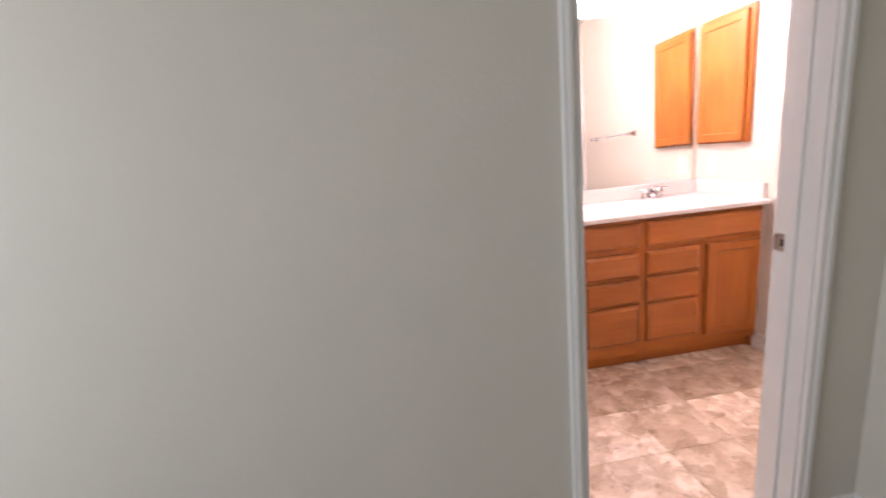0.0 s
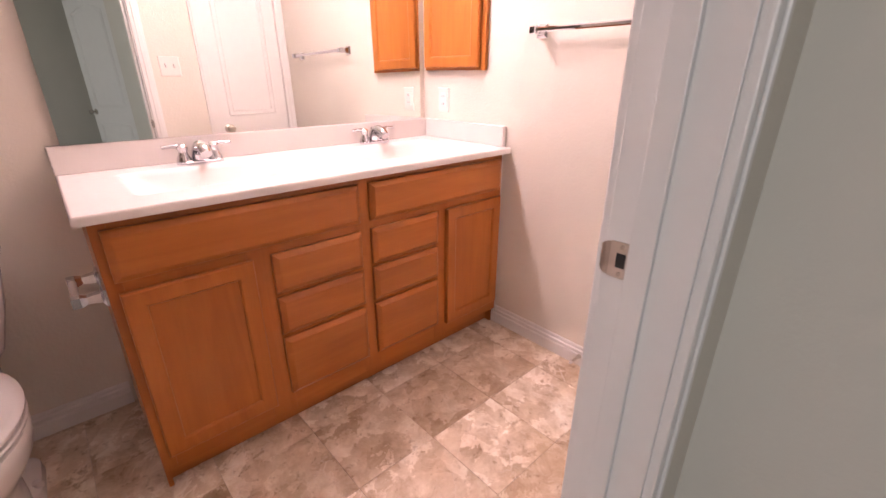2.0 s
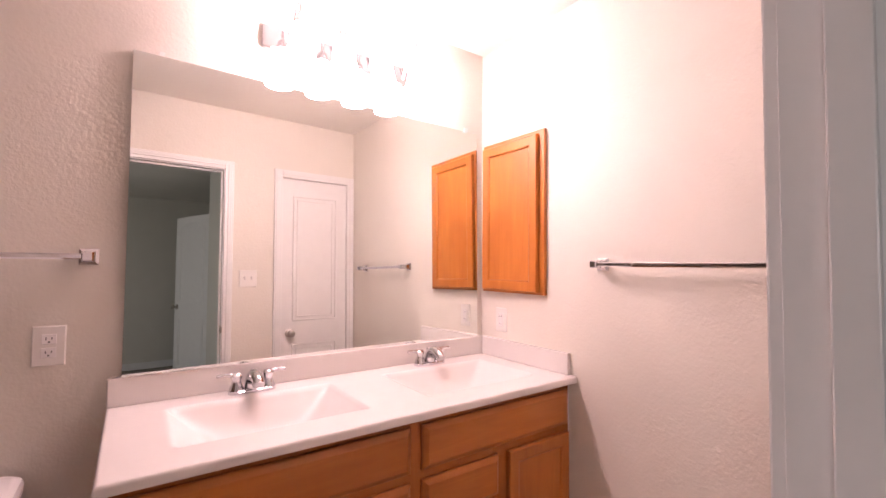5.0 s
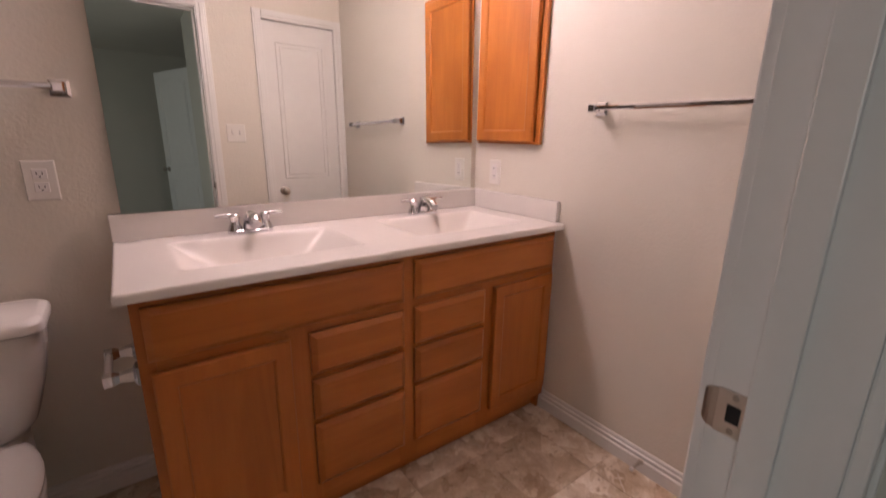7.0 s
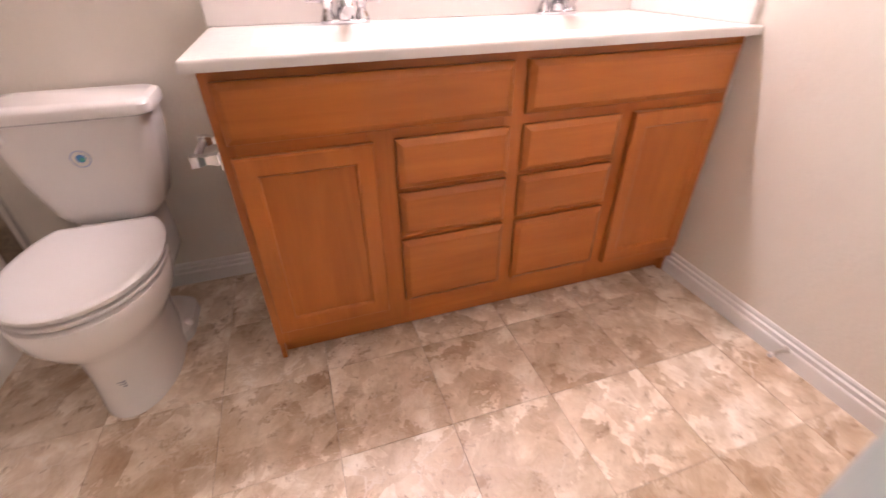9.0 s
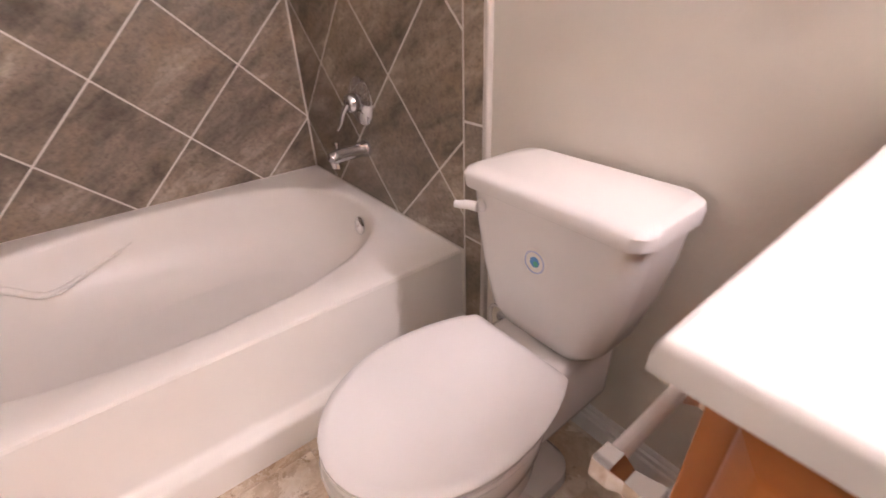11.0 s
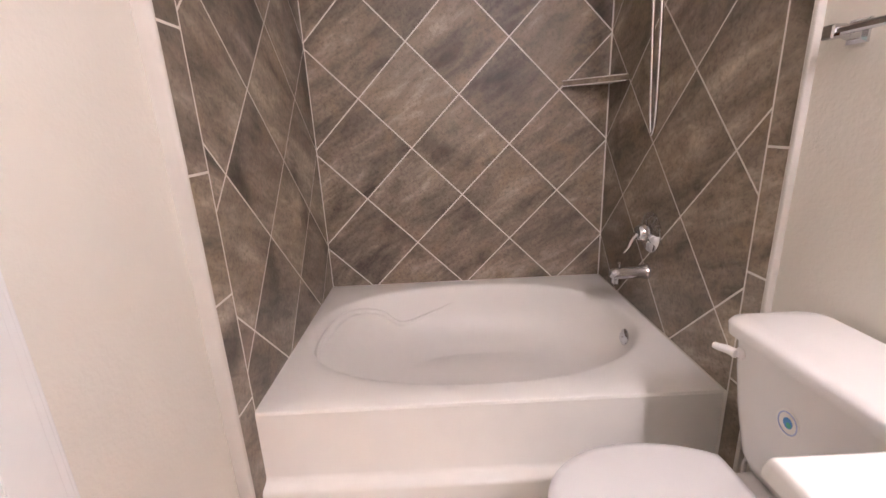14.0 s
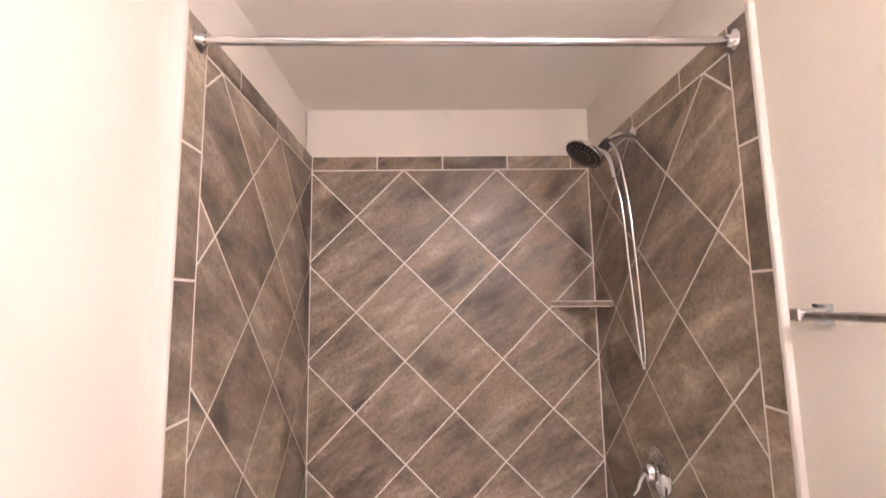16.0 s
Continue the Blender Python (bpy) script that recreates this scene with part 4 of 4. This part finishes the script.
face = part("spray_face", turned([(0.081, 0.0165), (0.078, 0.019), (0.045, 0.0205), (0.004, 0.021)], hc, axis, 36), BLACK, shower, "black spray face with nozzle rings", True)
u_, v_, w_ = basis(axis)
for r, cnt in ((0.064, 22), (0.034, 12)):
    for i in range(cnt):
        a = 2 * math.pi * i / cnt
        part("nozzle", turned([(0.0028, 0), (0.002, 0.003)], hc + axis * 0.0195 + (u_ * math.cos(a) + v_ * math.sin(a)) * r, axis, 8), NICKEL, face)
part("wand_handle", tube(curve_points([hc - axis * 0.01 + Vector((0.03, 0.03, -0.01)), (FX + 0.022, FY - 0.13, 1.985), (FX + 0.045, FY - 0.12, 1.89)], 6), [0.017 - 0.0004 * i for i in range(13)], 14), CHROME, shower, smooth=True)
hose = curve_points([(FX + 0.045, FY - 0.12, 1.895), (FX + 0.058, FY - 0.105, 1.78), (FX + 0.05, FY - 0.085, 1.5), (FX + 0.055, FY - 0.07, 1.22), (FX + 0.066, FY - 0.065, 1.145), (FX + 0.077, FY - 0.062, 1.22), (FX + 0.078, FY - 0.07, 1.5), (FX + 0.076, FY - 0.085, 1.78), (FX + 0.055, FY - 0.10, 1.97), (FX + 0.012, FY - 0.11, 2.045), (HX - 0.008, FY - 0.112, HZ - 0.04)], 10)
part("hose", tube(hose, [0.0068 + (0.0006 if i % 2 else 0) for i in range(len(hose))], 10), CHROME, shower, "flexible chrome hose", True)

rodx = thing("shower_curtain_rod", "chrome curtain rod across the tub opening", "curtain rod", (-2.335, 0.76, 2.13))
part("rod", rod((-2.335, 0.012, 2.13), (-2.335, 1.507, 2.13), 0.0127, 24), CHROME, rodx, smooth=True)
for y, s in ((0.0117, 1), (1.5078, -1)):
    part("flange", turned([(0.033, 0), (0.033, 0.004), (0.020, 0.012), (0.016, 0.022)], (-2.335, y, 2.13), (0, s, 0)), CHROME, rodx, smooth=True)

shelf = thing("corner_shelf", "slate tile corner shelf in the shower", "shelf", (-3.48, 1.51, 1.38))
part("board", loft([[Vector((-3.4795, 1.5095, z)), Vector((-3.4795, 1.275, z)), Vector((-3.462, 1.272, z)), Vector((-3.242, 1.492, z)), Vector((-3.245, 1.5095, z))] for z in (1.372, 1.394)]), SLATE, shelf)
for z0, z1 in ((1.3675, 1.3725), (1.3935, 1.3985)):
    part("edge_trim", loft([[Vector((x, y, z)) for z in (z0, z1)] + [Vector((x + 0.004, y - 0.004, z)) for z in (z1, z0)] for x, y in ((-3.464, 1.2725), (-3.243, 1.4935))]), GROUT, shelf, "pale grout bead along the edge")

# ---- tile surround ----
HD = 0.2515            # half diagonal of a wall tile
GR = 0.0064            # joint width
Z_TOP, Z_BAND = 2.190, 2.112
BACK = (Vector((-3.4755, 0, 0)), Vector((0, 1, 0)), Vector((1, 0, 0)))
NORTH = (Vector((-3.48, 1.513, 0)), Vector((1, 0, 0)), Vector((0, -1, 0)))
SOUTH = (Vector((-3.48, 0.0065, 0)), Vector((-1, 0, 0)), Vector((0, 1, 0)))


def clip(poly, a, b, c):
    """Keep the part of a polygon where a*u + b*v <= c."""
    out = []
    for i, p in enumerate(poly):
        q = poly[(i + 1) % len(poly)]
        dp, dq = a * p[0] + b * p[1] - c, a * q[0] + b * q[1] - c
        if dp <= 0:
            out.append(p)
        if dp * dq < 0:
            t = dp / (dp - dq)
            out.append((p[0] + (q[0] - p[0]) * t, p[1] + (q[1] - p[1]) * t))
    return out


def area(poly):
    return 0.5 * sum(p[0] * q[1] - q[0] * p[1] for p, q in zip(poly, poly[1:] + poly[:1]))


def piece_mesh(name, poly, mat, depth, cham):
    """A flat piece with a chamfered upper edge, about the origin, its face towards +z."""
    me = bpy.data.meshes.new(name)
    cu, cv = sum(p[0] for p in poly) / len(poly), sum(p[1] for p in poly) / len(poly)
    n = len(poly)
    inner = []
    for u, v in poly:
        d = math.hypot(u - cu, v - cv)
        k = max(0.0, 1 - 1.4 * cham / max(d, 1e-6))
        inner.append((cu + (u - cu) * k, cv + (v - cv) * k))
    verts = [(u, v, -depth) for u, v in poly] + [(u, v, -cham) for u, v in poly] + [(u, v, 0) for u, v in inner]
    faces = [tuple(range(2 * n, 3 * n))]
    for r in (0, n):
        faces += [(r + i, r + (i + 1) % n, r + n + (i + 1) % n, r + n + i) for i in range(n)]
    me.from_pydata(verts, [], faces)
    me.materials.append(mat)
    return me


SHARED = {}


def lay(parent, wall, poly, depth=0.005, cham=0.0006, name="tile", mat=None):
    """Lay one piece given in the wall's own coordinates."""
    o, u, w = wall
    cu, cv = sum(p[0] for p in poly) / len(poly), sum(p[1] for p in poly) / len(poly)
    local = [(round(p[0] - cu, 4), round(p[1] - cv, 4)) for p in poly]
    key = (name, tuple(local))
    if key not in SHARED:
        SHARED[key] = piece_mesh(name, local, mat or SLATE, depth, cham)
    ob = new(name, SHARED[key])
    ob.parent = parent
    m = Matrix((u, Vector((0, 0, 1)), w)).transposed().to_4x4() if abs(w.z) < 0.5 else Matrix.Identity(4)
    m.translation = o + u * cu + (Vector((0, 0, 1)) if abs(w.z) < 0.5 else Vector((0, 1, 0))) * cv + w * depth
    ob.matrix_basis = m
    return ob


def diagonal_field(parent, wall, u0, u1, z0, z1, flip):
    for i in range(-1, 8):
        for j in range(-6, 4):
            if (i + j) % 2 == 0:
                continue
            cu, cv, k = i * HD * flip, 1.609 + j * HD, HD - GR * 0.7
            poly = [(cu + k, cv), (cu, cv + k), (cu - k, cv), (cu, cv - k)]
            g = GR / 2
            for a, b, c in ((1, 0, u1 - g), (-1, 0, -u0 - g), (0, 1, z1 - g), (0, -1, -z0 - g)):
                poly = clip(poly, a, b, c)
                if len(poly) < 3:
                    break
            if len(poly) >= 3 and abs(area(poly)) > 0.0006:
                lay(parent, wall, poly)


def strip(parent, wall, u0, u1, z0, z1):
    g = GR / 2
    lay(parent, wall, [(u0 + g, z0 + g), (u1 - g, z0 + g), (u1 - g, z1 - g), (u0 + g, z1 - g)])


def grout_bed(name, x0, x1, y0, y1, z0, z1, label):
    return structure(name, box(x0, x1, y0, y1, z0, z1), GROUT, label)


back = grout_bed("wall_tile_back", X_W + 0.0005, -3.4709, 0.0, 1.5195, 0.30, Z_TOP, "brown slate-look diagonal tile behind the tub")
north = grout_bed("wall_tile_north", -3.4712, -2.28, 1.5084, Y_N - 0.0005, 0.0, Z_TOP, "brown slate-look diagonal tile with the shower fittings")
south = grout_bed("wall_tile_south", -3.4712, -2.28, Y_S + 0.0005, 0.0111, 0.0, Z_TOP, "brown slate-look diagonal tile at the foot of the tub")
for nm, face, wall_y in (("trim_tile_edge_north", 1.5066, Y_N - 0.0005), ("trim_tile_edge_south", 0.0126, Y_S + 0.0005)):
    edge = [(-2.2795, wall_y), (-2.2795, face), (-2.275, face), (-2.270, face * 0.93 + wall_y * 0.07), (-2.268, face * 0.8 + wall_y * 0.2), (-2.267, wall_y)]
    structure(nm, loft([[Vector((x, y, z)) for x, y in edge] for z in (0.0, Z_TOP + 0.012)]), CAULK, "white painted plaster edge of the tile surround")
diagonal_field(back, BACK, 0.0125, 1.505, 0.366, Z_BAND, 1)
cut = [0.0125, 0.36, 0.712, 1.064, 1.412, 1.505]
for a, b in zip(cut, cut[1:]):
    strip(back, BACK, a, b, Z_BAND, Z_TOP)
cols = [0.0, 0.07, 0.42, 0.771, 1.123, 1.475, 1.827, Z_TOP]
for par, wall, f in ((north, NORTH, 1), (south, SOUTH, -1)):
    col = 1.122 if f > 0 else 1.10
    lo, hi = (0.008, col) if f > 0 else (-col, -0.008)
    diagonal_field(par, wall, lo, hi, 0.366, Z_BAND, f)
    for a, b in ((0.008, 0.18), (0.18, 0.53), (0.53, 0.88), (0.88, col)):
        a, b = (a, b) if f > 0 else (-b, -a)
        strip(par, wall, a, b, Z_BAND, Z_TOP)
    a, b = (col, 1.20) if f > 0 else (-1.20, -col)
    for z0, z1 in zip(cols, cols[1:]):
        strip(par, wall, a, b, z0, z1)

# ---- floor pieces ----
FLAT = (Vector((0, 0, -0.0035)), Vector((1, 0, 0)), Vector((0, 0, 1)))
for i in range(-5, 5):
    for j in range(-4, 4):
        x0, y0 = -1.070 + 0.305 * i, 0.890 + 0.305 * j
        a, b, c, d = max(x0, -2.33), min(x0 + 0.305, 0.0), max(y0, -0.098), min(y0 + 0.305, Y_N)
        if b - a > 0.01 and d - c > 0.01:
            g = 0.0006
            lay(floor, FLAT, [(a + g, c + g), (b - g, c + g), (b - g, d - g), (a + g, d - g)], 0.0035, 0.0008, "vinyl_tile", VINYL)
structure("trim_threshold", box(DOOR_W, DOOR_E, -0.115, -0.085, -0.003, 0.006, 0.002), STEEL, "metal carpet edge in the doorway")
